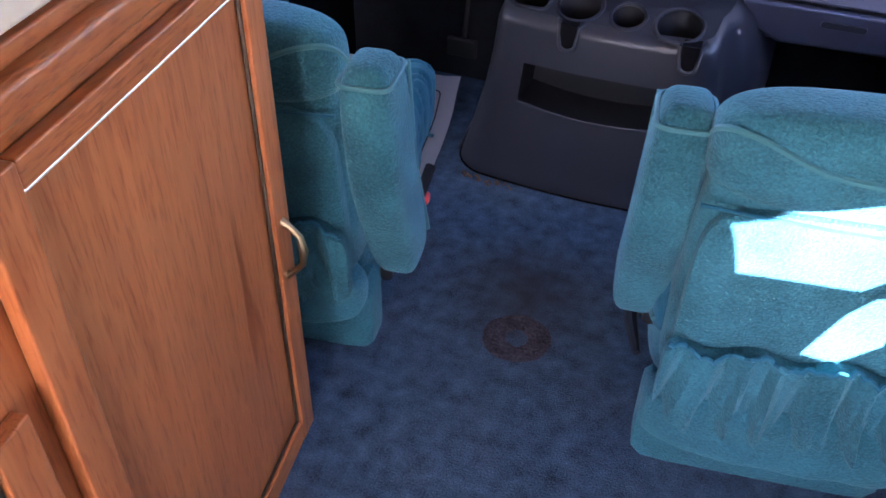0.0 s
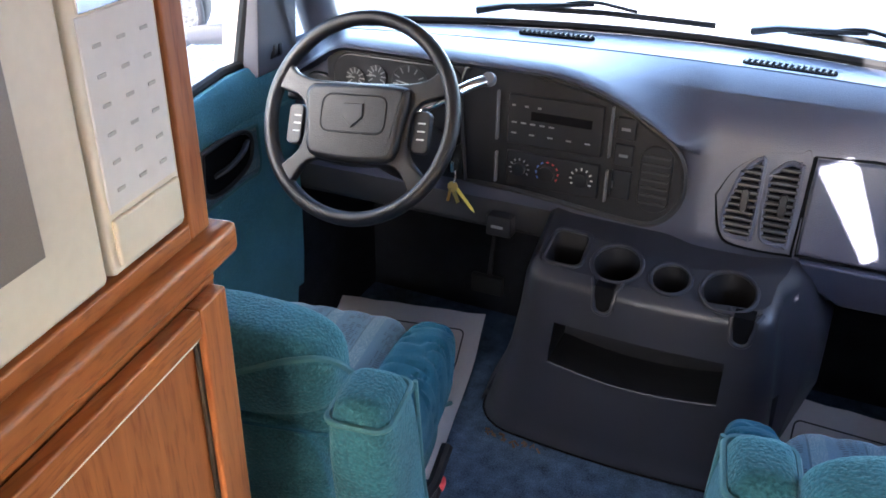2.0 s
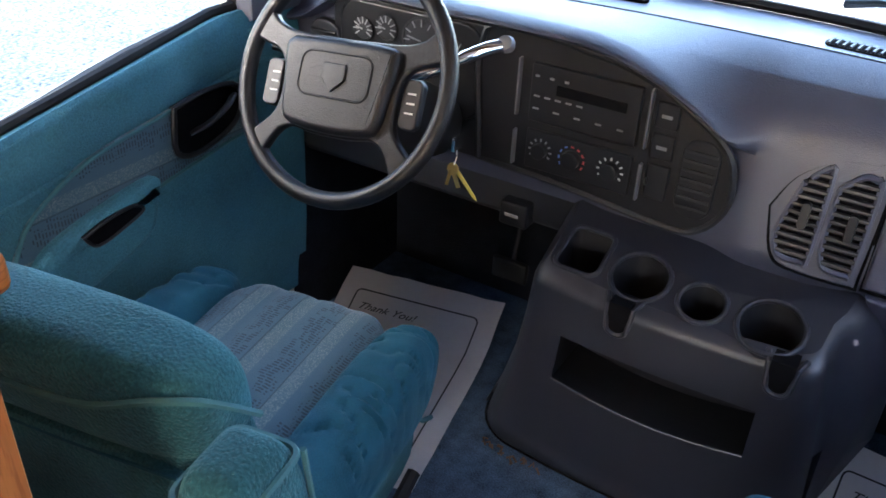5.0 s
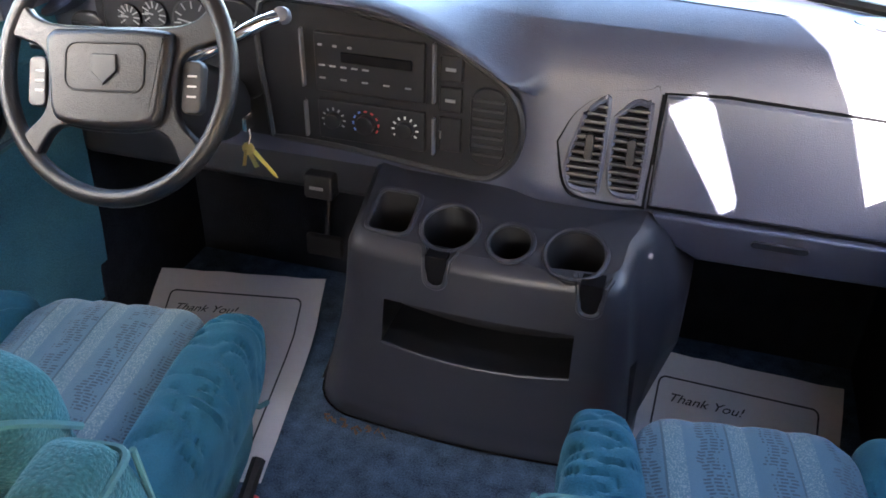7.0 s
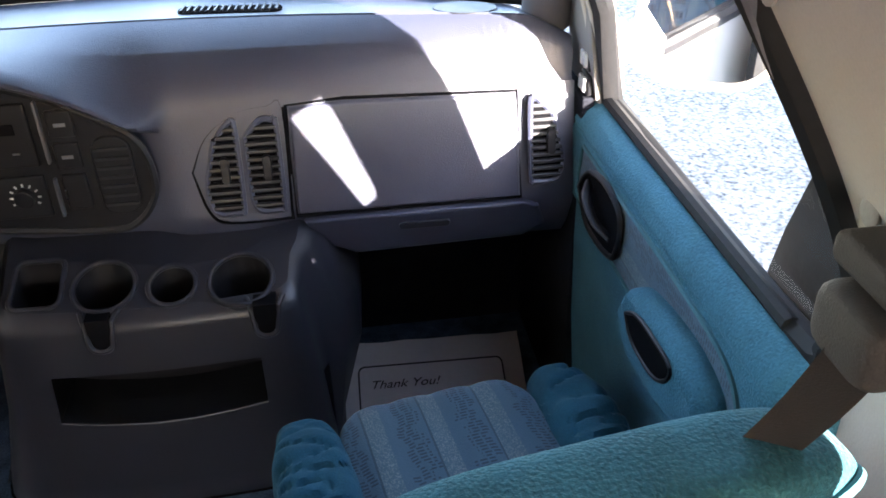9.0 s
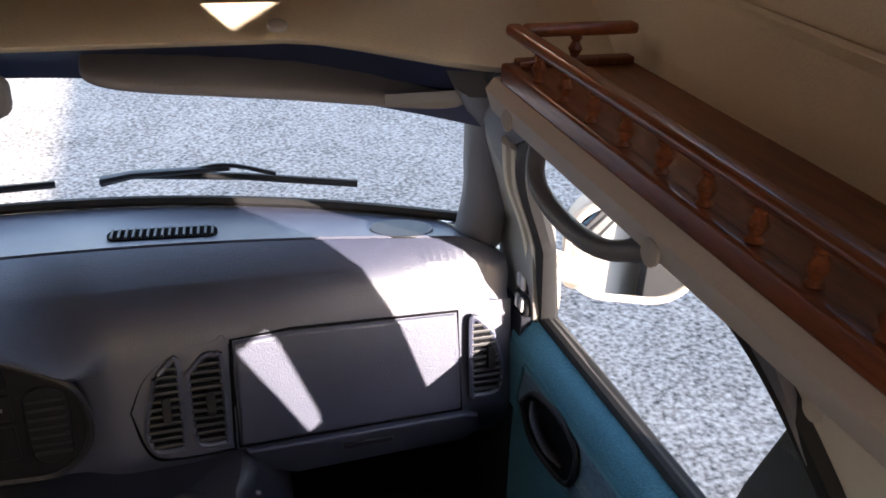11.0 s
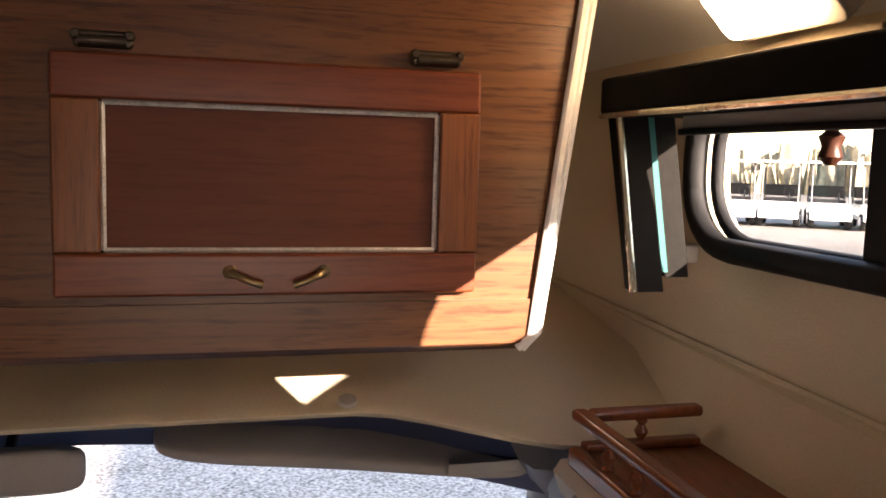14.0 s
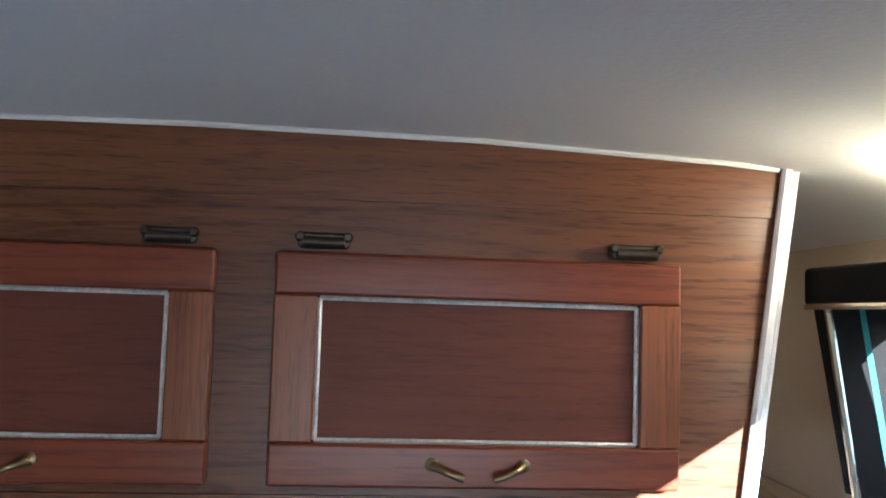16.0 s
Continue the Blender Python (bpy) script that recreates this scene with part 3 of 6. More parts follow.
# outside of the van
van = thing("van_body", (XC, 0, -0.3), "white painted outer body of the camper van", "van body", kind="structure")
part("hood", prism([(3.80, 0.10), (3.80, 0.60), (4.05, 0.56), (4.40, 0.44), (4.50, 0.38), (4.50, 0.10)], "x", -0.82, 0.88, 0.03), BODY, van)
part("roof", box(-0.97, 1.03, -2.55, 3.82, 2.07, 2.14, 0.03), BODY, van)
part("firewall", box(-0.95, 1.01, 3.755, 3.80, -0.35, 0.78, 0.01), BODY, van)
# plate added outside the wall, outlined to shape the sun on the dash
part("door_pillar", prism([(2.0, 1.42), (2.0, 1.215), (2.295, 1.205), (2.325, 1.16), (2.405, 0.972), (2.405, 0.955), (2.22, 0.950), (2.22, -0.30), (2.80, -0.30), (2.785, 0.74), (2.766, 0.817), (2.686, 1.045), (2.608, 1.244), (2.57, 1.42)], "x", 1.055, 1.075, 0.004), RUBBER, van)
part("sill", box(-0.98, 1.04, -2.55, 3.7, -0.35, -0.065, 0.02), BODY, van)


def cab_window(n, sign, label):
    fx = xr if sign > 0 else xl
    wd = thing("window_%d" % n, (fx(0.865), 2.8, 0.865), label, "window", kind="structure")
    part("window_seal", tube([(fx(p[1]) + 0.004 * sign, p[0], p[1]) for p in (WIN_R if sign > 0 else WIN_L)], 0.020, 8, closed=True), RUBBER, wd)
    b = bmesh.new()
    b.faces.new([b.verts.new((fx(p[1]) + 0.035 * sign, p[0], p[1])) for p in (WIN_R if sign > 0 else WIN_L)])
    bmesh.ops.triangulate(b, faces=b.faces)
    o = part("pane", b, PANE, wd, smooth=False)
    o.visible_shadow = False


cab_window(2, 1, "curved passenger door window with black rubber seal")
cab_window(3, -1, "curved driver door window with black rubber seal")

for k_ in (0, 1):
    solid("trim_door_frame", tube(smooth_line([(xr(z_) - 0.010 - 0.004 * k_, y_ + 0.024 * k_, z_) for y_, z_ in ((3.292, 0.80), (3.25, 0.98), (3.17, 1.13), (3.07, 1.24))], 6), 0.010, 8), BEIGE, "beige moulded edge of the passenger door frame", "trim", "structure")
for n_, x_ in (("left", -0.87), ("right", 0.945)):
    solid("wall_kick_" + n_, box(x_ - 0.012, x_ + 0.012, 3.29, 3.74, 0.0, 0.80, 0.004), FOOTWELL, "dark carpeted footwell side", "wall", "structure")

# ---- dashboard ----


def brow(x):
    """Height of the hood's edge over the instruments: level, then sweeping down to the right."""
    u = min(1.0, max(0.0, (x + 0.18) / 0.36))
    return 0.925 - 0.15 * u ** 1.8 - 0.085 * (1 - step(-0.85, -0.66, x))


def dash_prof(x):
    s, h, zb = (x - XC) / 0.9, 1 - step(0.11, 0.20, x), brow(x)
    e = step(0.80, 0.95, abs(x - XC)) * 0.05
    yb, ys = 3.735 - 0.27 * s * s, 3.515 - 0.13 * s * s
    return [(yb, 0.915 - e), (ys + 0.006, 0.927 - e), (ys, 0.919 - e), (ys - 0.006, 0.927 - e), (3.40 - 0.04 * s * s, lerp(0.900, 0.936, 1 - step(-0.25, 0.15, x)) - e),
            (lerp(3.362, 3.318, h), lerp(0.862, zb + 0.010, h) - e * (1 - h)), (lerp(3.346, 3.288, h), lerp(0.838, zb + 0.001, h) - e * (1 - h)), (lerp(3.340, 3.283, h), lerp(0.818, zb - 0.006, h)),
            (lerp(3.336, 3.290, h), lerp(0.80, zb - 0.013, h)), (lerp(3.332, 3.330, h), lerp(0.78, zb - 0.018, h)), (lerp(3.300, 3.33, h), 0.62), (lerp(3.302, 3.325, h), 0.585), (lerp(3.335, 3.345, h), 0.52), (lerp(3.37, 3.43, h), 0.478), (3.74, 0.46)]


dash = thing("dashboard", (XC, 3.5, 0.46), "blue-grey moulded van dashboard with sunlight on its top", "dashboard")
bm = bmesh.new()
cols = []
for i in range(121):
    x = -0.86 + 1.79 * i / 120
    cols.append([bm.verts.new((x, y, z)) for y, z in dash_prof(x)])
for a, b in zip(cols, cols[1:]):
    for k in range(len(a)):
        j = (k + 1) % len(a)
        bm.faces.new((a[k], a[j], b[j], b[k]))
bm.faces.new(cols[0])
bm.faces.new(cols[-1])
part("body", bm, DASH, dash)


def top_z(x, y):
    s = (x - XC) / 0.9
    e = step(0.80, 0.95, abs(x - XC)) * 0.05
    return 0.924 - e


def grille(cx, cy, wx, wy, slats, name="defroster_vent", a=0.0):
    m = pose(cx, cy, top_z(cx, cy), 0, 0, a)
    # flat plate, its near-black stands for shade between the slats
    g = part(name, prism(rrect(-wx / 2, wx / 2, -wy / 2, wy / 2, wy * 0.42), "z", -0.002, 0.004, m=m), SHADE_SEAM, dash)
    for i in range(slats):
        x = -wx / 2 + wx * (i + 0.7) / (slats + 0.4)
        part("slat", box(x - 0.002, x + 0.002, -wy * 0.42, wy * 0.42, 0.004, 0.008, m=m), DASH_DARK, g)
    return g


grille(0.30, 3.555, 0.20, 0.045, 15, a=-6)
grille(-0.25, 3.60, 0.19, 0.035, 15, a=4)


def speaker_grille(cx, cy, rx, ry, a):
    part("speaker_grille", prism([(rx * math.cos(2 * math.pi * i / 28), ry * math.sin(2 * math.pi * i / 28)) for i in range(28)], "z", -0.004, 0.0035, 0.0015, m=pose(cx, cy, top_z(cx, cy), 0, 0, a)), DASH_DARK, dash)


speaker_grille(0.745, 3.475, 0.062, 0.04, -14)
speaker_grille(-0.74, 3.52, 0.066, 0.034, 14)
speaker_grille(-0.155, 3.425, 0.027, 0.017, 0)

# instrument cluster behind the wheel
YF = 3.312
cl = part("instrument_panel", prism(rrect(-0.715, -0.365, 0.70, 0.902, 0.05), "y", YF - 0.010, YF + 0.01, 0.006), BLACK, dash, "black instrument cluster with faint dials")
for cx, cz, r in ((-0.650, 0.845, 0.024), (-0.592, 0.856, 0.026), (-0.505, 0.848, 0.048), (-0.425, 0.84, 0.024)):
    d = part("dial", lathe([(r, 0), (r, 0.003), (r * 0.9, 0.003), (r * 0.88, 0.001)], pose(cx, YF - 0.012, cz, 90), 24), DASH_DARK, cl)
    for k in range(9):
        a = radians(215 - 31 * k)
        part("tick", box(-0.007, 0.007, -0.0005, 0.0005, -0.0014, 0.0014, m=pose(cx + r * 0.74 * math.cos(a), YF - 0.016, cz + r * 0.74 * math.sin(a)) @ Matrix.Rotation(-a, 4, "Y")), DIMPRINT, d)
    part("needle", box(-r * 0.7, 0, -0.0005, 0.0005, -0.0015, 0.0015, m=pose(cx, YF - 0.018, cz) @ Matrix.Rotation(radians(10), 4, "Y")), RED if r > 0.05 else DIMPRINT, d)

# left vent beside the cluster
lv = part("air_vent", prism(rrect(-0.80, -0.72, 0.66, 0.84, 0.03), "y", YF - 0.008, YF + 0.01, 0.005), DASH_DARK, dash)
for k in range(7):
    part("slat", box(-0.793, -0.727, YF - 0.014, YF - 0.007, 0.68 + 0.022 * k, 0.687 + 0.022 * k, 0.002), BLACK, lv)

# centre stack: black pod with radio, heater controls and a side vent
pod_pts = [(-0.36, 0.632), (-0.20, 0.628), (0.04, 0.606), (0.105, 0.618), (0.145, 0.67), (0.148, 0.735), (0.125, 0.787), (0.06, 0.832), (-0.03, 0.878), (-0.16, 0.903), (-0.36, 0.903)]
pod_line = [(p.x, p.y) for p in smooth_line([Vector((a, b, 0)) for a, b in pod_pts + pod_pts[:1]], 4)][:-1]
pod = part("control_panel", prism(pod_line, "y", YF - 0.010, YF + 0.01, 0.006), BLACK, dash, "dark centre panel with radio and heater controls")
part("bezel", tube([(a, YF - 0.010, b) for a, b in pod_line], 0.007, 6, closed=True), DASH_DARK, pod)
TRIMBAR = mat("satin_grey_trim", (0.13, 0.13, 0.14), 0.35, 0.3, var=0.05, bump=0)
radio = part("radio", box(-0.255, -0.035, YF - 0.018, YF, 0.745, 0.862, 0.004), BLACK, pod, "black cassette radio with small buttons")
for k in range(5):
    part("button", box(-0.245 + 0.022 * k, -0.233 + 0.022 * k, YF - 0.021, YF - 0.017, 0.797, 0.800, 0.0005), DIMPRINT, radio)
    part("button", box(-0.245 + 0.043 * k, -0.233 + 0.043 * k, YF - 0.021, YF - 0.017, 0.772, 0.775, 0.0005), DIMPRINT, radio)
for k in range(3):
    part("button", box(-0.245 + 0.03 * k, -0.237 + 0.03 * k, YF - 0.021, YF - 0.017, 0.836, 0.840, 0.0005), DIMPRINT, radio)
part("cassette_door", box(-0.20, -0.06, YF - 0.021, YF - 0.017, 0.808, 0.828, 0.002), SHADE_SEAM, radio)
part("fascia", box(-0.735, -0.345, YF - 0.004, YF + 0.012, 0.625, 0.905, 0.004), BLACK, dash)
for x in (-0.28, -0.018):
    part("trim_bar", box(x - 0.0025, x + 0.0025, YF - 0.022, YF, 0.75, 0.865, 0.002), TRIMBAR, pod)
    part("trim_bar", box(x - 0.0025, x + 0.0025, YF - 0.022, YF, 0.645, 0.72, 0.002), TRIMBAR, pod)
hv = part("heater_panel", box(-0.255, -0.035, YF - 0.016, YF, 0.645, 0.728, 0.004), BLACK, pod, "black heater panel with three dials")
for cx, r, mt in ((-0.222, 0.022, DIMPRINT), (-0.155, 0.026, RED), (-0.075, 0.024, PRINT)):
    d = part("dial", lathe([(r * 0.72, 0), (r * 0.7, 0.012), (r * 0.55, 0.014)], pose(cx, YF - 0.016, 0.688, 90), 22), BLACK, hv)
    part("pointer", box(-0.001, 0.001, YF - 0.032, YF - 0.030, 0.688, 0.688 + r * 0.6), PRINT, d)
    for k in range(9):
        a = radians(210 - 30 * k)
        mk = (BLUE if k < 4 else RED) if mt is RED else mt
        part("mark", box(-0.003, 0.003, YF - 0.0172, YF - 0.0158, -0.0016, 0.0016, m=pose(cx + r * math.cos(a), 0, 0.688 + r * math.sin(a)) @ Matrix.Rotation(-a if mt is not RED else radians(90) - a, 4, "Y")), mk, d)
for z0, z1 in ((0.795, 0.845), (0.735, 0.785), (0.655, 0.725)):
    sw = part("switch_blank", box(-0.008, 0.036, YF - 0.016, YF, z0, z1, 0.004), BLACK, pod)
    if z0 > 0.7:
        part("mark", box(0.004, 0.024, YF - 0.0175, YF - 0.0155, (z0 + z1) / 2 - 0.004, (z0 + z1) / 2 + 0.003, 0.001), DIMPRINT, sw)


def oval_vent(x0, x1, z0, z1, lean, y, slats=10, d=1):
    """A vent with a rounded outer top corner, level slats and a small tab."""
    pts = [(x0 + lean, z1 - 0.03), (x0, z0 + 0.05), (x0 + 0.006, z0 + 0.012), (x0 + 0.02, z0), (x1 - 0.008, z0), (x1, z0 + 0.01), (x1, z1 - 0.01), (x1 - 0.008, z1), (x0 + lean + 0.03, z1)]
    if d < 0:
        pts = [(x0 + x1 - a, b) for a, b in pts]
    ln = [(p.x, p.y) for p in smooth_line([Vector((a, b, 0)) for a, b in pts + pts[:1]], 4)][:-1]
    # backing plate coloured near-black for the shaded depth of the vent
    v = part("air_vent", prism(ln, "y", y - 0.004, y + 0.012), SHADE_SEAM, dash, "slatted black air vent")
    part("frame", tube([(a, y - 0.005, b) for a, b in ln], 0.0055, 6, closed=True), DASH, v)
    for k in range(slats):
        z = lerp(z0 + 0.012, z1 - 0.012, k / (slats - 1))
        xs_ = []
        for (a, b), (c, e) in zip(ln, ln[1:] + ln[:1]):
            if (b - z) * (e - z) <= 0 and b != e:
                xs_.append(a + (c - a) * (z - b) / (e - b))
        if len(xs_) >= 2:
            part("slat", box(min(xs_), max(xs_), y - 0.010, y - 0.003, z - 0.0035, z + 0.0035, 0.0015), DASH_DARK, v)
    cx, cz = (x0 + x1) / 2 + 0.006, (z0 + z1) / 2
    part("tab", prism(rrect(cx - 0.008, cx + 0.008, cz - 0.024, cz + 0.024, 0.0075), "y", y - 0.018, y - 0.008, 0.002), BLACK, v)
    return v


surround = [(0.215, 0.70), (0.235, 0.625), (0.27, 0.600), (0.375, 0.600), (0.386, 0.62), (0.386, 0.805), (0.36, 0.81), (0.30, 0.80), (0.245, 0.76)]
sl_ = [(p.x, p.y) for p in smooth_line([Vector((a, b, 0)) for a, b in surround + surround[:1]], 4)][:-1]
vs_ = part("vent_surround", prism(sl_, "y", 3.308, 3.33, 0.006), DASH, dash)
part("gap", tube([(a, 3.309, b) for a, b in sl_], 0.003, 6, closed=True), SHADE_SEAM, vs_)
oval_vent(0.238, 0.300, 0.622, 0.788, 0.022, 3.307, 11)
oval_vent(0.315, 0.374, 0.622, 0.788, 0.0, 3.307, 11)
oval_vent(0.842, 0.905, 0.640, 0.795, 0.02, 3.296, 11, d=-1)
# pod vent at the right end of the centre stack
pv = part("air_vent", prism(rrect(0.052, 0.122, 0.638, 0.792, 0.03), "y", YF - 0.016, YF, 0.004), BLACK, pod)
for k in range(7):
    part("slat", box(0.058, 0.116, YF - 0.020, YF - 0.014, 0.658 + 0.018 * k, 0.664 + 0.018 * k, 0.001), DASH_DARK, pv)
# glove box
gl = part("glove_box", prism([(0.397, 0.607), (0.822, 0.607), (0.816, 0.803), (0.50, 0.812), (0.397, 0.806)], "y", 3.300, 3.33, 0.008), DASH, dash, "blue-grey glove box lid, partly sunlit")
part("seam", tube([(0.391, 3.315, 0.815), (0.391, 3.315, 0.600), (0.42, 3.318, 0.55), (0.47, 3.33, 0.515)], 0.003, 6), SHADE_SEAM, dash)
GAP = [(0.394, 0.604), (0.825, 0.604), (0.820, 0.806), (0.50, 0.815), (0.394, 0.809)]
part("gap", tube([(a, 3.296 + 0.205 * (b - 0.6), b) for a, b in GAP], 0.0035, 6, closed=True), SHADE_SEAM, gl)
lower = part("knee_panel", prism([(0.405, 0.597), (0.825, 0.600), (0.86, 0.585), (0.88, 0.53), (0.84, 0.495), (0.50, 0.485), (0.43, 0.53)], "y", 3.292, 3.34, 0.010), DASH, dash)
part("pull_recess", prism(rrect(0.585, 0.685, 0.552, 0.572, 0.009), "y", 3.287, 3.30, 0.003), CONSOLE, lower)
for o in dash.children:
    if o.name.split(".")[0] in ("glove_box", "knee_panel", "vent_surround", "air_vent") and min(v.co.x for v in o.data.vertices) > 0.2:
        for q in (o, *[k for k in o.children if k.name[:3] != "gap" or o is not gl]):
            for v in q.data.vertices:
                v.co.y += (0.21 if v.co.z > 0.60 else 0.0) * (v.co.z - 0.60) - 0.012 + (0.45 * (0.60 - v.co.z) if v.co.z < 0.60 else 0)
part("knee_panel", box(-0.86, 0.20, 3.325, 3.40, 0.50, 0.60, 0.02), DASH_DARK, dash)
part("brake_release", box(-0.30, -0.235, 3.295, 3.34, 0.50, 0.555, 0.006), BLACK, dash)
part("mark", box(-0.285, -0.255, 3.2935, 3.2955, 0.523, 0.53), DIMPRINT, dash)

# ---- steering wheel and column ----
WC, WT = Vector((-0.462, 2.985, 0.868)), 28.0
WM = Matrix.Translation(WC) @ Matrix.Rotation(radians(90 - WT), 4, "X") @ Matrix.Rotation(radians(5), 4, "Z")
wheel = thing("steering_wheel", WC, "black vinyl four-spoke steering wheel with centre pad", "steering wheel")
R = 0.205
part("rim", tube([WM @ Vector((R * math.cos(2 * math.pi * i / 64), R * math.sin(2 * math.pi * i / 64), 0)) for i in range(64)], 0.0155, 12, closed=True), LEATHER, wheel)
half = [(0.0, 0.070), (0.06, 0.071), (0.115, 0.074), (0.150, 0.086), (0.178, 0.108), (0.199, 0.060), (0.172, 0.046), (0.140, 0.036), (0.122, 0.014), (0.118, -0.02), (0.119, -0.05), (0.130, -0.078), (0.168, -0.118), (0.140, -0.150), (0.112, -0.108), (0.085, -0.092), (0.04, -0.097)]
yoke = half + [(0.0, -0.098)] + [(-a, b) for a, b in half[:0:-1]]
yokel = [(p.x, p.y) for p in smooth_line([Vector((a, b, 0)) for a, b in yoke + yoke[:1]], 4)][:-1]
part("spokes", prism(yokel, "z", -0.012, 0.010, 0.006, 2, m=WM), LEATHER, wheel, "broad black moulded spokes")
pad = [(-0.100, 0.064), (0.0, 0.067), (0.100, 0.064), (0.116, 0.045), (0.108, -0.02), (0.100, -0.070), (0.075, -0.088), (0.0, -0.094), (-0.075, -0.088), (-0.100, -0.070), (-0.108, -0.02), (-0.116, 0.045)]
padl = [(p.x, p.y) for p in smooth_line([Vector((a, b, 0)) for a, b in pad + pad[:1]], 4)][:-1]
hubp = part("centre_pad", prism(padl, "z", -0.03, 0.026, 0.014, 3, m=WM), LEATHER, wheel, "black padded centre")
part("pad_seam", tube([WM @ Vector((a, b, 0.026)) for a, b in [(q[0] * 1.0, q[1] * 1.0) for q in rrect(-0.072, 0.072, -0.034, 0.042, 0.02)]], 0.0022, 6, closed=True), BLACK, hubp)
part("badge", prism([(-0.022, 0.024), (0.022, 0.024), (0.024, -0.002), (0.0, -0.024), (-0.024, -0.002)], "z", 0.025, 0.030, 0.002, m=WM), DASH_DARK, hubp, "plain shield-shaped badge")
for sx in (-1, 1):
    sp = part("switch_pod", prism(rrect(sx * 0.143 - 0.021, sx * 0.143 + 0.015, -0.062, 0.022, 0.012), "z", -0.020, 0.000, 0.004, m=WM), DASH_DARK, wheel)
    for k in range(3):
        part("mark", box(sx * 0.141 - 0.008, sx * 0.141 + 0.008, -0.004 - 0.016 * k, -0.001 - 0.016 * k, -0.0004, 0.0008, m=WM), PRINT, sp)
col = thing("steering_column", (-0.462, 3.10, 0.80), "dark plastic steering column with shift lever and keys", "steering column")
part("shroud", tube([WM @ Vector((0, -0.01, -0.03)), WM @ Vector((0, -0.012, -0.12)), WM @ Vector((0, -0.02, -0.26)), WM @ Vector((0, -0.02, -0.34))], [0.055, 0.07, 0.075, 0.07], 16), DASH_DARK, col)
lever = part("shift_lever", tube(smooth_line([(-0.40, 3.08, 0.855), (-0.345, 3.11, 0.88), (-0.30, 3.17, 0.905), (-0.272, 3.215, 0.912)], 5), [0.010] * 8 + [0.013] * 8, 10), CHROME, col, "grey metal shift lever")
part("knob", lathe([(0.0, -0.02), (0.012, -0.018), (0.016, 0), (0.013, 0.016), (0.0, 0.02)], pose(-0.272, 3.215, 0.912, 60, 20), 14), PILLAR, lever)
part("turn_lever", tube([(-0.52, 3.08, 0.86), (-0.62, 3.05, 0.87), (-0.665, 3.045, 0.873)], [0.008, 0.01, 0.011], 8), BLACK, col)
key = part("ignition_key", join(box(-0.309, -0.301, 3.10, 3.13, 0.735, 0.76, 0.002), tube([(-0.305, 3.115, 0.742), (-0.298, 3.105, 0.725), (-0.30, 3.10, 0.712)], 0.002, 6)), CHROME, col)
GOLDKEY = mat("brass_key", (0.75, 0.5, 0.15), 0.3, 1.0, var=0.2, bump=0.05)
YTAG = mat("yellow_key_tag", (0.75, 0.62, 0.12), 0.5, var=0.1, bump=0.05)
part("key_ring_keys", join(lathe([(0.012, -0.001), (0.012, 0.001)], pose(-0.302, 3.10, 0.703, 80, 20), 10), box(-0.004, 0.004, -0.001, 0.001, -0.03, 0, m=pose(-0.300, 3.10, 0.695, 0, -20, 15)), box(-0.003, 0.003, -0.001, 0.001, -0.03, 0, m=pose(-0.306, 3.098, 0.70, 0, 12, 40))), GOLDKEY, col, "brass keys hanging from the ignition")
part("key_tag", prism([(-0.004, 0), (0.004, 0), (0.003, -0.055), (0, -0.065), (-0.003, -0.055)], "y", -0.001, 0.001, m=pose(-0.292, 3.10, 0.70, 0, -38, 10)), YTAG, col, "yellow plastic key tag")
pedal = thing("brake_pedal", (-0.40, 3.62, 0.0), "black rubber pedals in the dark footwell", "pedal")
part("pad", box(-0.46, -0.36, 3.60, 3.62, 0.14, 0.20, 0.006), RUBBER, pedal)
part("arm", tube([(-0.41, 3.62, 0.17), (-0.41, 3.67, 0.35), (-0.41, 3.70, 0.48)], 0.008, 8), BLACK, pedal)
part("accelerator", box(-0.30, -0.25, 3.64, 3.66, 0.04, 0.22, 0.006), RUBBER, pedal)
solid("wall_firewall", join(box(-0.90, 0.975, 3.735, 3.754, 0.0, 0.78)), FOOTWELL, "dark padded firewall", "wall", "structure")

# ---- engine cover with cup holders ----
cover = thing("engine_cover", (0.1, 3.4, 0.0), "slate plastic engine cover with cup holders and a storage slot", "engine cover")
CUPS = [(-0.066, 3.205, 0.030, 1), (0.050, 3.190, 0.054, 0), (0.168, 3.180, 0.042, 0), (0.288, 3.178, 0.056, 0)]


# outline of the body in sections from top to floor
def rise(y):
    return 0.35 * min(max(0.0, y - 3.13), 0.2)


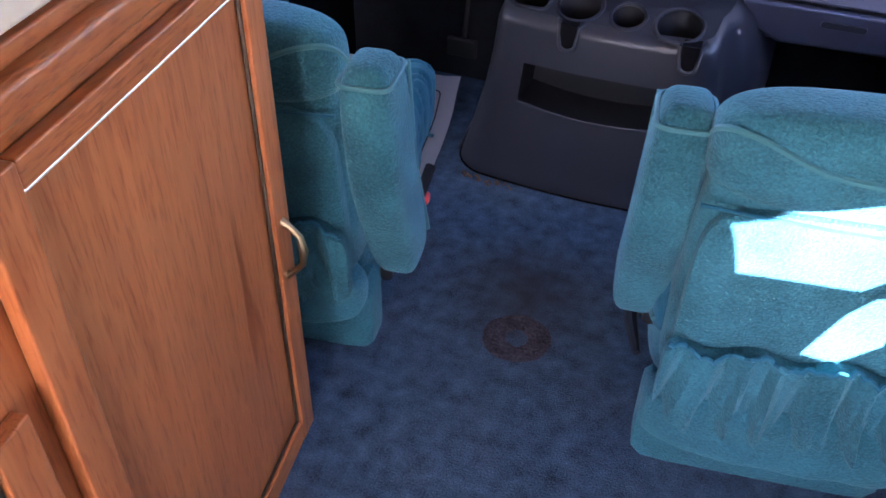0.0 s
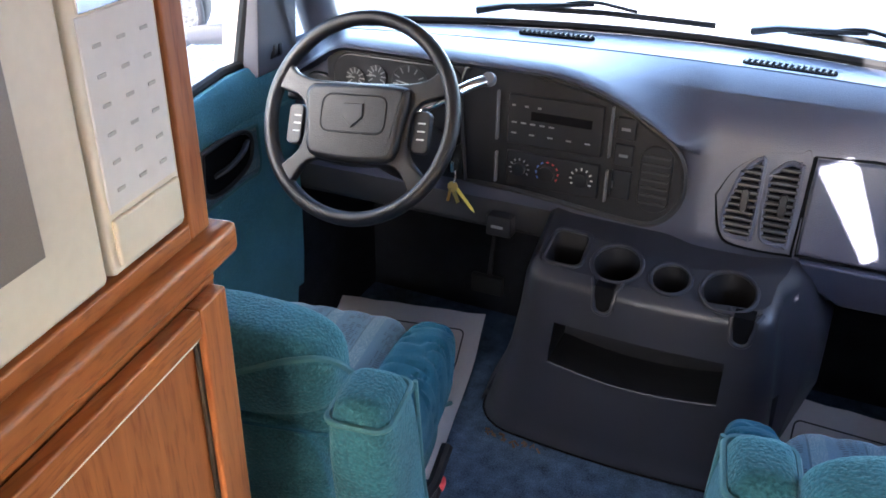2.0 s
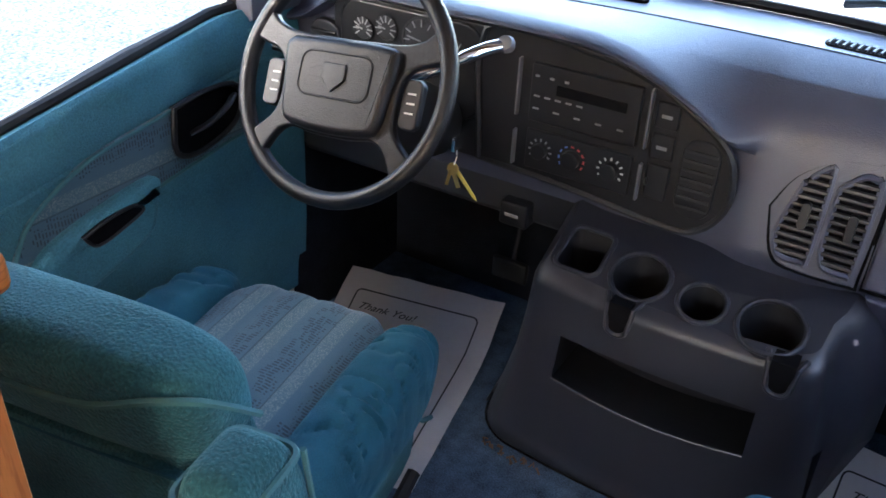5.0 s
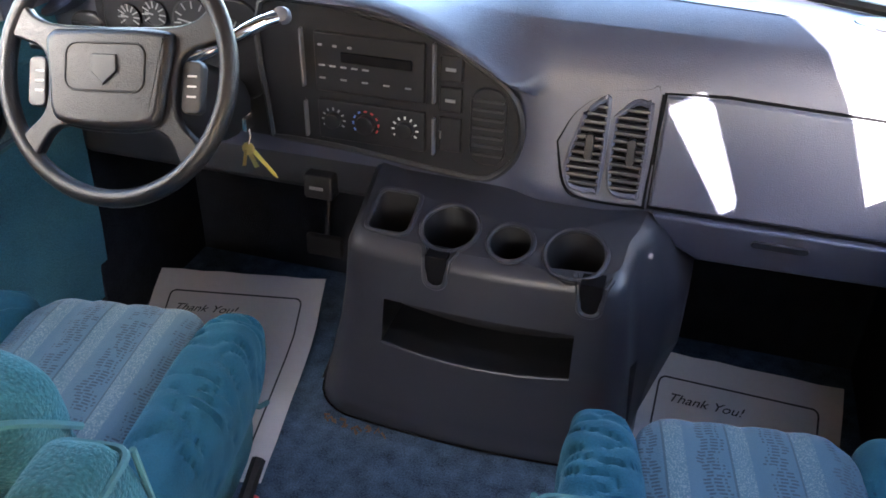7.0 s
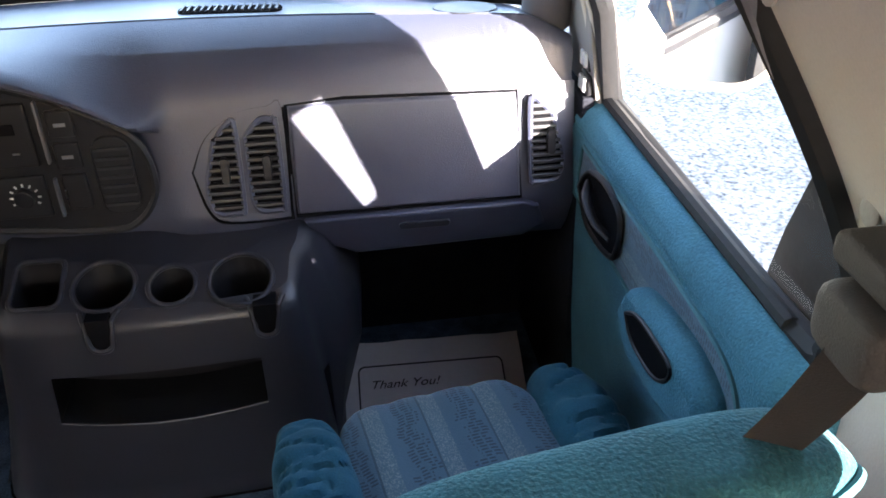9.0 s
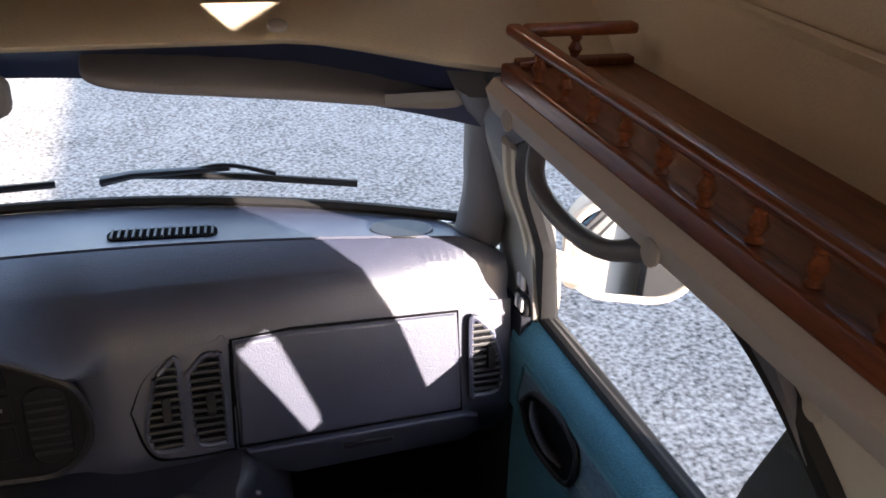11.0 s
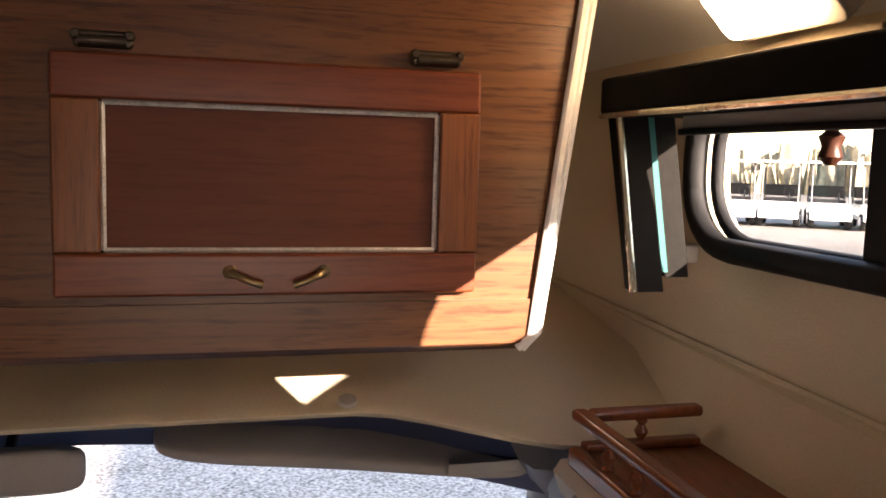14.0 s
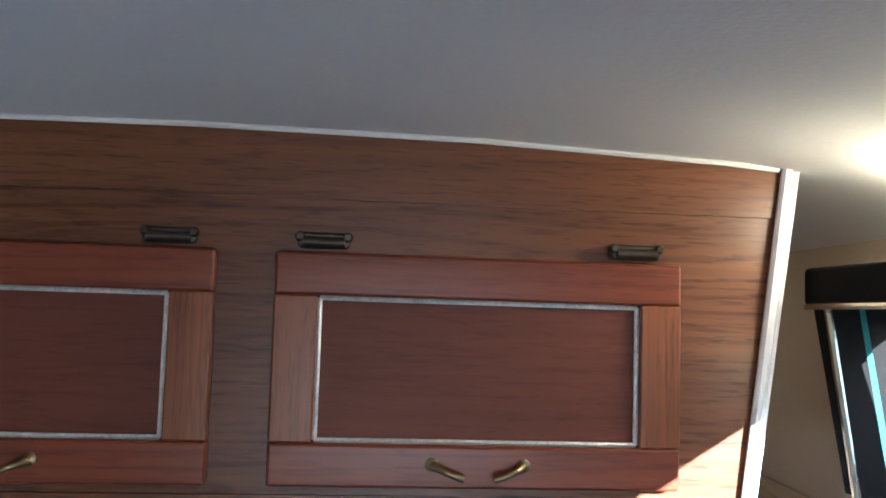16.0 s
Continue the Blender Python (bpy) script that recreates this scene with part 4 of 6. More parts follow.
secs = []
for z, x0, x1, yb, rr, tl in ((0.532, -0.122, 0.372, 3.150, 0.03, 1), (0.524, -0.134, 0.384, 3.130, 0.035, 1), (0.505, -0.142, 0.392, 3.122, 0.04, 0.9), (0.412, -0.157, 0.404, 3.128, 0.05, 0), (0.305, -0.18, 0.414, 3.138, 0.06, 0), (0.10, -0.245, 0.425, 3.165, 0.09, 0), (0.04, -0.27, 0.43, 3.185, 0.11, 0), (0.0, -0.285, 0.43, 3.20, 0.12, 0)):
    ln = []
    for i in range(8):
        a = radians(180 + 90 * i / 7)
        ln.append((x0 + rr + rr * math.cos(a), yb + rr + rr * math.sin(a), z))
    for i in range(1, 10):
        f = i / 10
        ln.append((lerp(x0 + rr, x1 - rr, f), yb - 0.012 * math.sin(math.pi * f), z - (0.022 * math.sin(math.pi * f) if 0.3 < z < 0.31 else 0)))
    for i in range(8):
        a = radians(270 + 90 * i / 7)
        ln.append((x1 - rr + rr * math.cos(a), yb + rr + rr * math.sin(a), z))
    fl = 0.05 + 0.03 * (0.57 - z)
    g = min(1.0, 0.25 + (0.54 - z) / 0.12) * (0.15 + 0.85 * step(0.05, 0.36, z))
    ln = [(x0 - fl * 0.4, 3.42, z), (x0 - fl * 0.15, 3.30, z)] + ln + [(x1 + 0.012 * g, 3.225, z), (x1 + 0.052 * g, 3.255, z), (x1 + 0.088 * g, 3.31, z), (x1 + 0.10 * g, 3.50, z)]
    secs.append([(x, y, zz + tl * rise(y)) for x, y, zz in ln])
bm = bmesh.new()
vs = [[bm.verts.new(p) for p in ln] for ln in secs]
NS = len(secs[0])
for r, (a, b) in enumerate(zip(vs, vs[1:])):
    for i in range(NS - 1):
        if r == 3 and 10 <= i <= 17:
            continue
        bm.faces.new((a[i], a[i + 1], b[i + 1], b[i]))
part("body", bm, CONSOLE, cover)
# recessed storage slot; its inner faces are black to deepen the shade
bm = bmesh.new()
top, bot = [bm.verts.new(p) for p in secs[3][10:19]], [bm.verts.new((p[0], p[1], p[2])) for p in secs[4][10:19]]
ti = [bm.verts.new((v.co.x, v.co.y + 0.13, v.co.z)) for v in top]
bi = [bm.verts.new((v.co.x, v.co.y + 0.13, v.co.z)) for v in bot]
for i in range(8):
    bm.faces.new((top[i], top[i + 1], ti[i + 1], ti[i]))
    bm.faces.new((bot[i], bot[i + 1], bi[i + 1], bi[i]))
    bm.faces.new((ti[i], ti[i + 1], bi[i + 1], bi[i]))
bm.faces.new((top[0], bot[0], bi[0], ti[0]))
bm.faces.new((top[-1], bot[-1], bi[-1], ti[-1]))
part("storage_slot", bm, BLACK, cover, "deep storage slot, shade painted in as a black lining")
part("slot_lip", tube([(p[0], p[1] - 0.001, p[2]) for p in secs[4][10:19]], 0.003, 6), CONSOLE, cover)
# top plate pierced by the cups
holes = []
for cx, cy, r, sq in CUPS:
    if sq:
        holes.append(rrect(cx - 0.043, cx + 0.043, cy - 0.050, cy + 0.052, 0.018, 4))
    else:
        holes.append([(cx + r * math.cos(2 * math.pi * i / 28), cy + r * math.sin(2 * math.pi * i / 28)) for i in range(28)])
outl = [(p[0], p[1]) for p in secs[0]]
part("top", holed(outl, holes, [], lambda p: (p[0], p[1], 0.5325 + rise(p[1])), 0.012, (0, 0, -1)), CONSOLE, cover)
for (cx, cy, r, sq), h in zip(CUPS, holes):
    bm = bmesh.new()
    up = [bm.verts.new((x, y, 0.531 + rise(y))) for x, y in h]
    lo = [bm.verts.new((cx + (x - cx) * 0.88, cy + (y - cy) * 0.88, 0.47)) for x, y in h]
    for i in range(len(h)):
        k = (i + 1) % len(h)
        bm.faces.new((up[i], up[k], lo[k], lo[i]))
    bm.faces.new(lo)
    # cup walls blacker than the cover, putting the shade into their colour
    c = part("cup_holder", bm, BLACK, cover, "moulded round cup recess, blackened inside for shade" if not sq else "moulded square tray recess, blackened inside for shade")
    part("rim", tube([(x, y, 0.5330 + rise(y)) for x, y in h], 0.0052, 8, closed=True), CONSOLE, c)
for cx in (0.046, 0.329):
    u = [(cx + 0.020 * math.cos(radians(180 + 15 * i)), 0.490 + 0.018 * math.sin(radians(180 + 15 * i))) for i in range(13)]
    # solid block, not a cut: the notch's shade is in its colour
    nt = part("mug_notch", prism([(cx - 0.020, 0.5375)] + u + [(cx + 0.020, 0.5375)], "y", 3.1085, 3.150, 0.002), SHADE_SEAM, cover, "near-black block painted as the shaded mug handle notch")
    part("rim", tube([(cx - 0.032, 3.138, 0.536), (cx - 0.024, 3.116, 0.530)] + [(a, 3.108, b) for a, b in u] + [(cx + 0.024, 3.116, 0.530), (cx + 0.032, 3.138, 0.536)], 0.0050, 8), CONSOLE, nt)
part("base_seam", tube([(x, y - 0.002, 0.004) for x, y, z in secs[-1][2:26]], 0.004, 6), SHADE_SEAM, cover)

# ---- captain's seats ----
FAB = weave("woven_stripe_fabric", 0, 1, -9)


def seat(at, turn, side, arms, label, top=0.0):
    """A high-backed captain's seat; side: +1 when its aisle arm is on the right of it. arms: where the aisle arm stands."""
    m = pose(at[0], at[1], 0, 0, 0, turn)
    s = thing("captain_seat", (at[0], at[1], 0), label, "seat", "cab seats")
    hw = 0.24

    def put(name, bm, material, parent=None, lab=""):
        bm.transform(m)
        return part(name, bm, material, parent or s, lab)

    def slab(x0, x1, *rest, **kw):
        a, b = side * x0, side * x1
        return cushion(min(a, b), max(a, b), *rest, **kw)

    def lean(w):
        return w + Vector((0, -0.15 * (w.z - 0.40), 0))
    put("pedestal", slab(-0.20, 0.20, 0.08, 0.40, 0.0, 0.20, p=12, n=8), TEAL)
    put("skirt", slab(-0.215, 0.245, 0.0, 0.09, 0.0, 0.20, p=10, n=8), TEAL, lab="teal carpeted rear skirt")
    put("seat_base", slab(-0.25, 0.25, 0.0, 0.50, 0.19, 0.38, p=6), TEAL)

    def gather(w):
        t = math.atan2(w.z - 0.36, side * w.x)
        d = 1 - 2.2 * abs(noise.noise(Vector((w.x * 9 + side, w.y * 30, w.z * 9))))
        d = 0.010 * max(0.0, d) ** 3 + 0.005 * noise.noise(w * 22)
        return w - Vector((0.5 * d * (1 if w.x > 0 else -1), 0, d)) * step(0.33, 0.40, w.z)
    for x0, x1 in ((-0.278, -0.150), (0.150, 0.278)):
        put("bolster", slab(x0, x1, -0.02, 0.535, 0.31, 0.496, p=3.2, n=60, shape=gather), TEAL_BOLSTER, lab="gathered blue-green side bolster")
    put("seat_cushion", slab(-0.168, 0.168, 0.0, 0.53, 0.33, 0.466, p=6.5, n=24, shape=lambda w: w + Vector((0, 0, -0.005 * abs(math.cos(w.x * 44)) ** 8))), FAB, lab="woven blue striped seat centre")
    for x in (-0.255, 0.255):
        put("piping", tube([Vector((side * x, lerp(0.0, 0.49, i / 12), 0.375 - 0.10 * step(0.75, 1.0, i / 12))) for i in range(13)], 0.005, 6), PIPING)
    put("backrest", slab(-hw, hw, -0.06, 0.055, 0.20, 0.78 + top, p=5, n=18, shape=lean), TEAL)
    put("backrest_front", slab(-0.15, 0.15, 0.0, 0.068, 0.42, 0.74, p=5, n=12, shape=lean), FAB, lab="woven blue striped back centre")
    put("head_roll", slab(-hw - 0.004, hw + 0.004, -0.075, 0.062, 0.655 + top, 0.822 + top, p=3.6, n=20, shape=lean), TEAL, lab="padded teal top roll with piping")
    zt = [(-hw - 0.004, 0.03, 0.70), (-hw + 0.004, -0.035, 0.775), (-hw + 0.05, -0.066, 0.785), (-0.08, -0.076, 0.745), (0.08, -0.076, 0.745), (hw - 0.05, -0.066, 0.785), (hw - 0.004, -0.035, 0.775), (hw + 0.004, 0.03, 0.70)]
    put("piping", tube([lean(Vector((side * a, b, c + top))) for a, b, c in smooth_line([Vector(v) for v in zt], 6)], 0.005, 6), PIPING)
    put("piping", tube([lean(Vector((side * a, -0.073, 0.665 + top - 0.012 * math.sin((a + hw) / (2 * hw) * math.pi)))) for a in [lerp(-hw, hw, i / 16) for i in range(17)]], 0.003, 6), TEAL_BOLSTER)
    put("rear_panel", slab(-hw + 0.012, hw - 0.012, -0.078, -0.03, 0.20, 0.665 + top, p=7, n=12, shape=lean), TEAL)

    def ruffle(w):
        f = max(0, (0.43 - w.z) / 0.2)
        a = w.x * 95 + 4 * noise.noise(Vector((w.x * 7, 0, w.z * 4)))
        return lean(w + Vector((0, -0.022 * f - 0.016 * (math.sin(a) + 0.5 * math.sin(2.3 * a + 1)) * (0.3 + f), 0.010 * math.sin(w.x * 47))))
    put("map_pocket", slab(-hw + 0.03, hw - 0.002, -0.105, -0.06, 0.235, 0.415, p=7, n=64, shape=ruffle), TEAL, lab="gathered teal map pocket")
    put("pocket_hem", tube([ruffle(Vector((side * lerp(-hw + 0.035, hw - 0.006, i / 60), -0.104, 0.418))) + Vector((0, 0, 0.003 * math.sin(i * 2.1))) for i in range(61)], 0.0045, 6), TEAL_BOLSTER)
    put("rear_fold", slab(-hw - 0.01, hw + 0.01, -0.105, 0.02, 0.14, 0.30, p=3.5, n=16, shape=lambda w: w + Vector((0, 0.012 * noise.noise(w * 12), 0))), TEAL)
    for ax, ay in (arms,):
        def swing(w, ay=ay, ax=ax):
            k = w.z - 0.40
            f = 1 - step(0.34, 0.62, w.z)
            return w + Vector((side * 0.09 * (0.4 - k) * (0.35 if ax > 0 else 0), ay - 0.10 * k + 0.02 * f + 0.10 * f * 0.3, 0))
        arm = put("armrest", slab(ax - 0.046, ax + 0.046, -0.062, 0.062, 0.345, 0.812, p=4.5, n=18, shape=swing), TEAL, lab="padded teal armrest folded up")
        put("piping", tube([swing(Vector((side * (ax + px), py, 0.784))) for px, py in rrect(-0.0405, 0.0405, -0.0545, 0.0545, 0.018, 4)], 0.0042, 6, closed=True), PIPING, arm)
        put("piping", tube([swing(Vector((side * (ax + 0.0405), 0.0545, lerp(0.784, 0.40, i / 12)))) for i in range(13)], 0.0036, 6), PIPING, arm)
        put("pivot", tube([swing(Vector((side * (ax - 0.035), 0.0, 0.30))), swing(Vector((side * (ax - 0.03), 0.0, 0.37)))], 0.013, 10), BLACK, arm, "black metal arm pivot")
    put("recline_lever", tube([(side * 0.262, 0.16, 0.24), (side * 0.285, 0.26, 0.26), (side * 0.288, 0.34, 0.285)], [0.008, 0.013, 0.013], 8), BLACK)
    put("slide_lever", tube([(side * 0.262, 0.10, 0.19), (side * 0.28, 0.18, 0.20), (side * 0.283, 0.29, 0.235)], [0.008, 0.014, 0.014], 8), BLACK)
    if side > 0:
        put("lever_tag", slab(0.272, 0.300, 0.272, 0.302, 0.222, 0.246, p=4, n=6), RED, lab="small red plastic tag")
    return s


seat((-0.395, 2.40), 9, 1, (0.325, -0.13), "teal velour driver's captain seat with folded-up armrest")
seat((0.675, 2.42), 9, -1, (0.275, 0.02), "teal velour passenger captain seat with a gathered map pocket", 0.035)

# ---- paper floor mats ----


def paper_mat(m, label):
    p = thing("paper_floor_mat", m.translation, label, "floor mat", "paper mats")
    b = bmesh.new()
    g = [[b.verts.new(m @ Vector((lerp(-0.225, 0.225, i / 8), lerp(-0.32, 0.32, j / 10), 0.004 + 0.004 * math.sin(i * 1.3 + j) ** 2 + 0.075 * step(0.6, 1.0, j / 10) ** 2))) for j in range(11)] for i in range(9)]
    for i in range(8):
        for j in range(10):
            b.faces.new((g[i][j], g[i + 1][j], g[i + 1][j + 1], g[i][j + 1]))
    bmesh.ops.solidify(b, geom=b.faces[:], thickness=0.0008)
    part("sheet", b, PAPER, p)

    def z(y):
        return 0.0125 + 0.075 * step(0.6, 1.0, (y + 0.32) / 0.64) ** 2
    ln = rrect(-0.175, 0.175, -0.27, 0.25, 0.015)
    part("printed_border", tube([m @ Vector((a, b_, z(b_))) for a, b_ in [(lerp(q[0], r_[0], k / 6), lerp(q[1], r_[1], k / 6)) for q, r_ in zip(ln, ln[1:] + ln[:1]) for k in range(6)]], 0.0021, 4, closed=True, flat=0.2), INK, p, "black printed border line")
    words("lettering", "Thank You!", 0.035, m @ pose(-0.15, 0.185, 0.048, 9), INK, p, "black handwritten-style lettering", shear=0.35)


paper_mat(pose(-0.560, 3.225, 0, 0, 0, 11), "white paper floor mat printed Thank You in the driver footwell")
paper_mat(pose(0.648, 3.235, 0, 0, 0, -2), "white paper floor mat printed Thank You in the passenger footwell")

# stained ring on the carpet
bm = bmesh.new()
ring = []
for i in range(48):
    a = 2 * math.pi * i / 48
    ring.append([bm.verts.new((0.125 + (r_ + 0.006 * noise.noise(Vector((math.cos(a) * 3, math.sin(a) * 3, r_ * 30)))) * math.cos(a), 2.61 + (r_ + 0.006 * noise.noise(Vector((math.cos(a) * 3, math.sin(a) * 3, r_ * 30)))) * math.sin(a), z_)) for r_, z_ in ((0.026, 0.0004), (0.031, 0.0016), (0.045, 0.0012), (0.068, 0.0016), (0.077, 0.0004))])
for a, b in zip(ring, ring[1:] + ring[:1]):
    for k in range(4):
        bm.faces.new((a[k], a[k + 1], b[k + 1], b[k]))
solid("carpet_stain", bm, STAIN, "rusty ring stain pressed into the blue carpet", "stain")

FRAY = mat("rusty_frayed_edge", (0.10, 0.055, 0.035), 0.9, var=0.6, scale=60, grain=300, bump=0.6)
rnd = random.Random(5)
bits = []
for k in range(14):
    x_, y_ = -0.235 + 0.011 * k + rnd.uniform(-0.01, 0.01), 3.178 - 0.001 * k + rnd.uniform(-0.012, 0.006)
    bits.append(tube([(x_ + rnd.uniform(-0.012, 0.012), y_ + rnd.uniform(-0.01, 0.01), 0.004), (x_, y_, rnd.uniform(0.006, 0.014)), (x_ + rnd.uniform(-0.014, 0.014), y_ + rnd.uniform(-0.012, 0.012), 0.003)], rnd.uniform(0.0015, 0.0035), 5))
solid("carpet_fray", join(*bits), FRAY, "frayed rusty carpet edge beside the engine cover", "carpet fray")

# ---- doors ----


def cab_door(n, sign, label):
    """Upholstered door trim below the belt line."""
    x0 = xr(0.8) if sign > 0 else xl(0.8)
    d = thing("door_%d" % n, (x0, 2.85, 0.1), label, "door", kind="structure")

    def X(v):
        return x0 - sign * v
    secs = [(0.0, 0.868), (0.03, 0.872), (0.045, 0.855), (0.05, 0.80), (0.045, 0.76), (0.052, 0.755), (0.052, 0.60)] if sign < 0 else [(0.0, 0.788), (0.02, 0.790), (0.042, 0.776), (0.056, 0.752), (0.054, 0.742), (0.058, 0.737), (0.056, 0.60)]
    secs += [(0.050, 0.595), (0.05, 0.50), (0.045, 0.32), (0.03, 0.12), (0.0, 0.10)]
    b = bmesh.new()
    drop = (lambda y, z: (0.17 * max(0, 3.1 - y) if sign < 0 else 0) * step(0.58, 0.80, z))
    g = [[b.verts.new((X(dx * step(-0.02, 0.06, f)), lerp(2.475, 3.32, f), z - drop(lerp(2.475, 3.32, f), z))) for dx, z in secs] for f in [i / 24 for i in range(25)]]
    for u, v in zip(g, g[1:]):
        for k in range(len(secs)):
            j = (k + 1) % len(secs)
            b.faces.new((u[k], u[j], v[j], v[k]))
    b.faces.new(g[0])
    b.faces.new(g[-1])
    part("upholstery", b, TEAL_DOOR, d)

    def loop(pts):
        return [(p.x, p.y) for p in smooth_line([Vector((a, c, 0)) for a, c in pts + pts[:1]], 4)][:-1]
    # woven insert with rounded rear end, armrest with a grip pocket, handle recess
    if sign < 0:
        ins = [(3.14, 0.745), (3.02, 0.747), (2.91, 0.734), (2.73, 0.706), (2.612, 0.652), (2.568, 0.605), (2.545, 0.547), (2.568, 0.497), (2.70, 0.535), (2.847, 0.590), (3.073, 0.622), (3.14, 0.635)]
        pad_ = [(2.561, 0.548), (2.564, 0.505), (2.641, 0.472), (2.812, 0.519), (2.850, 0.595), (2.851, 0.631), (2.733, 0.618), (2.616, 0.590)]
        grip = [(2.663, 0.594), (2.72, 0.607), (2.776, 0.609), (2.798, 0.592), (2.75, 0.576), (2.690, 0.566)]
        rec = [(2.930, 0.742), (3.01, 0.752), (3.086, 0.746), (3.108, 0.714), (3.085, 0.662), (2.99, 0.633), (2.925, 0.650)]
    else:
        ins = [(3.24, 0.728), (2.98, 0.732), (2.78, 0.734), (2.631, 0.726), (2.575, 0.69), (2.585, 0.64), (2.65, 0.615), (2.80, 0.605), (3.0, 0.605), (3.24, 0.615)]
        pad_ = [(2.911, 0.609), (2.864, 0.672), (2.705, 0.700), (2.606, 0.682), (2.600, 0.635), (2.683, 0.575), (2.84, 0.552)]
        grip = [(2.851, 0.638), (2.809, 0.663), (2.74, 0.673), (2.680, 0.672), (2.692, 0.640), (2.736, 0.616), (2.818, 0.613)]
        rec = [(3.225, 0.655), (3.173, 0.709), (3.082, 0.731), (3.006, 0.714), (3.003, 0.655), (3.040, 0.617), (3.164, 0.606)]
    part("woven_insert", prism(loop(ins), "x", X(0.046), X(0.060), 0.003), FABD, d, "woven blue patterned insert")
    part("piping", tube([(X(0.060), p, q) for p, q in loop(ins)], 0.004, 6, closed=True), PIPING, d)
    arm = part("armrest", prism(loop(pad_), "x", X(0.040), X(0.100), 0.026, 4), TEAL_DOOR, d)
    # pocket and handle recess are flat plates with their shade painted in
    part("pocket", prism(loop(grip), "x", X(0.07), X(0.1015), 0.002), SHADE_SEAM, arm, "near-black plate painted as the shaded grip pocket")
    part("pocket_rim", tube([(X(0.101), p, q) for p, q in loop(grip)], 0.0035, 6, closed=True), BLACK, arm)
    hd = part("handle_bezel", prism(loop(rec), "x", X(0.05), X(0.066), 0.004), SHADE_SEAM, d, "black door handle recess")
    part("bezel_rim", tube([(X(0.066), p, q) for p, q in loop(rec)], 0.006, 8, closed=True), BLACK, hd)
    cy, cz = sum(p for p, q in rec) / len(rec), sum(q for p, q in rec) / len(rec)
    part("handle", tube(smooth_line([(X(0.064), cy - 0.055, cz - 0.022), (X(0.082), cy - 0.02, cz - 0.008), (X(0.084), cy + 0.03, cz + 0.012), (X(0.066), cy + 0.07, cz + 0.022)], 4), 0.009, 8, flat=0.6), DASH_DARK, hd)
    part("lock_knob", lathe([(0.012, 0), (0.012, 0.006), (0.008, 0.009)], pose(X(0.047), 2.50, 0.705 if sign < 0 else 0.66, 0, -90 * sign), 12), TEAL_BOLSTER, d)
    part("belt_strip", tube([(X(0.006), y_, (0.876 if sign < 0 else 0.796) - drop(y_, 0.876)) for y_ in ((2.50, 2.7, 2.9, 3.1, 3.2) if sign < 0 else (2.59, 2.9, 3.1, 3.285))], 0.012, 8), RUBBER, d)


FABD = weave("woven_door_fabric", 2, 1)
cab_door(1, -1, "driver's door trimmed in teal velour with woven insert")
cab_door(2, 1, "passenger door trimmed in teal velour with woven insert")


def sail_switches(sign):
    x0 = (0.950 if sign > 0 else 2 * XC - 0.90)
    yc, zc = (3.314, (0.822, 0.868)) if sign > 0 else (3.2385, (0.905, 0.965))
    p = thing("switch_panel", (x0, yc, 0.90), "small switches on the slate mirror trim panel", "switch panel")
    for z in zc:
        r = part("switch_bezel", box(min(x0, x0 - 0.010 * sign), max(x0, x0 - 0.010 * sign), yc - 0.0235, yc + 0.0235, z - 0.020, z + 0.020, 0.004), BLACK, p)
        part("rocker", box(min(x0 - 0.008 * sign, x0 - 0.016 * sign), max(x0 - 0.008 * sign, x0 - 0.016 * sign), yc - 0.0165, yc - 0.0025, z - 0.014, z + 0.014, 0.003), DASH_DARK if sign < 0 else PRINT, r)
        part("rocker", box(min(x0 - 0.008 * sign, x0 - 0.016 * sign), max(x0 - 0.008 * sign, x0 - 0.016 * sign), yc + 0.0035, yc + 0.0175, z - 0.014, z + 0.014, 0.003), DASH_DARK if sign < 0 else PRINT, r)
    if sign < 0:
        part("mirror_knob", lathe([(0.014, 0), (0.013, 0.014), (0.009, 0.016)], pose(x0, 3.24, 1.02, 0, 90), 14), CHROME, p)


sail_switches(-1)
sail_switches(1)


def door_mirror(sign, c, w, h, label, yaw, tip=0.0):
    m = Matrix.Translation(c) @ Matrix.Rotation(radians(yaw), 4, "Z") @ Matrix.Rotation(radians(tip), 4, "X")
    d = thing("door_mirror", c, label, "door mirror", "door mirrors")
    ln = rrect(-w / 2, w / 2, -h / 2, h / 2, min(w, h) * 0.42, 7)
    part("housing", prism([(a * 1.08, b * 1.08) for a, b in ln], "y", 0.0, 0.09, 0.025, 3, m=m), TRIMGREY if sign > 0 else DASH_DARK, d)
    part("bezel", tube([m @ Vector((a * 1.03, -0.004, b * 1.03)) for a, b in ln], 0.009, 8, closed=True), PILLAR if sign < 0 else TRIMGREY, d)
    part("mirror_glass", prism(ln, "y", -0.006, 0.001, m=m), MIRROR, d, "silvered mirror glass")
    inner = Vector((0.96 if sign > 0 else 2 * XC - 0.96, 3.27, 0.93))
    part("bracket", tube([inner, inner.lerp(Vector(c), 0.5) + Vector((0, 0.03, -0.05)), Vector(c) + Vector((-sign * w * 0.4, 0.05, -h * 0.35))], [0.03, 0.026, 0.024], 10), PILLAR if sign < 0 else TRIMGREY, d)


door_mirror(-1, (-1.27, 3.27, 0.968), 0.31, 0.24, "dark-framed door mirror outside the driver's window", 20, 15)
door_mirror(1, (1.17, 3.31, 0.905), 0.25, 0.20, "pale-framed door mirror outside the passenger window", -24)

# wipers


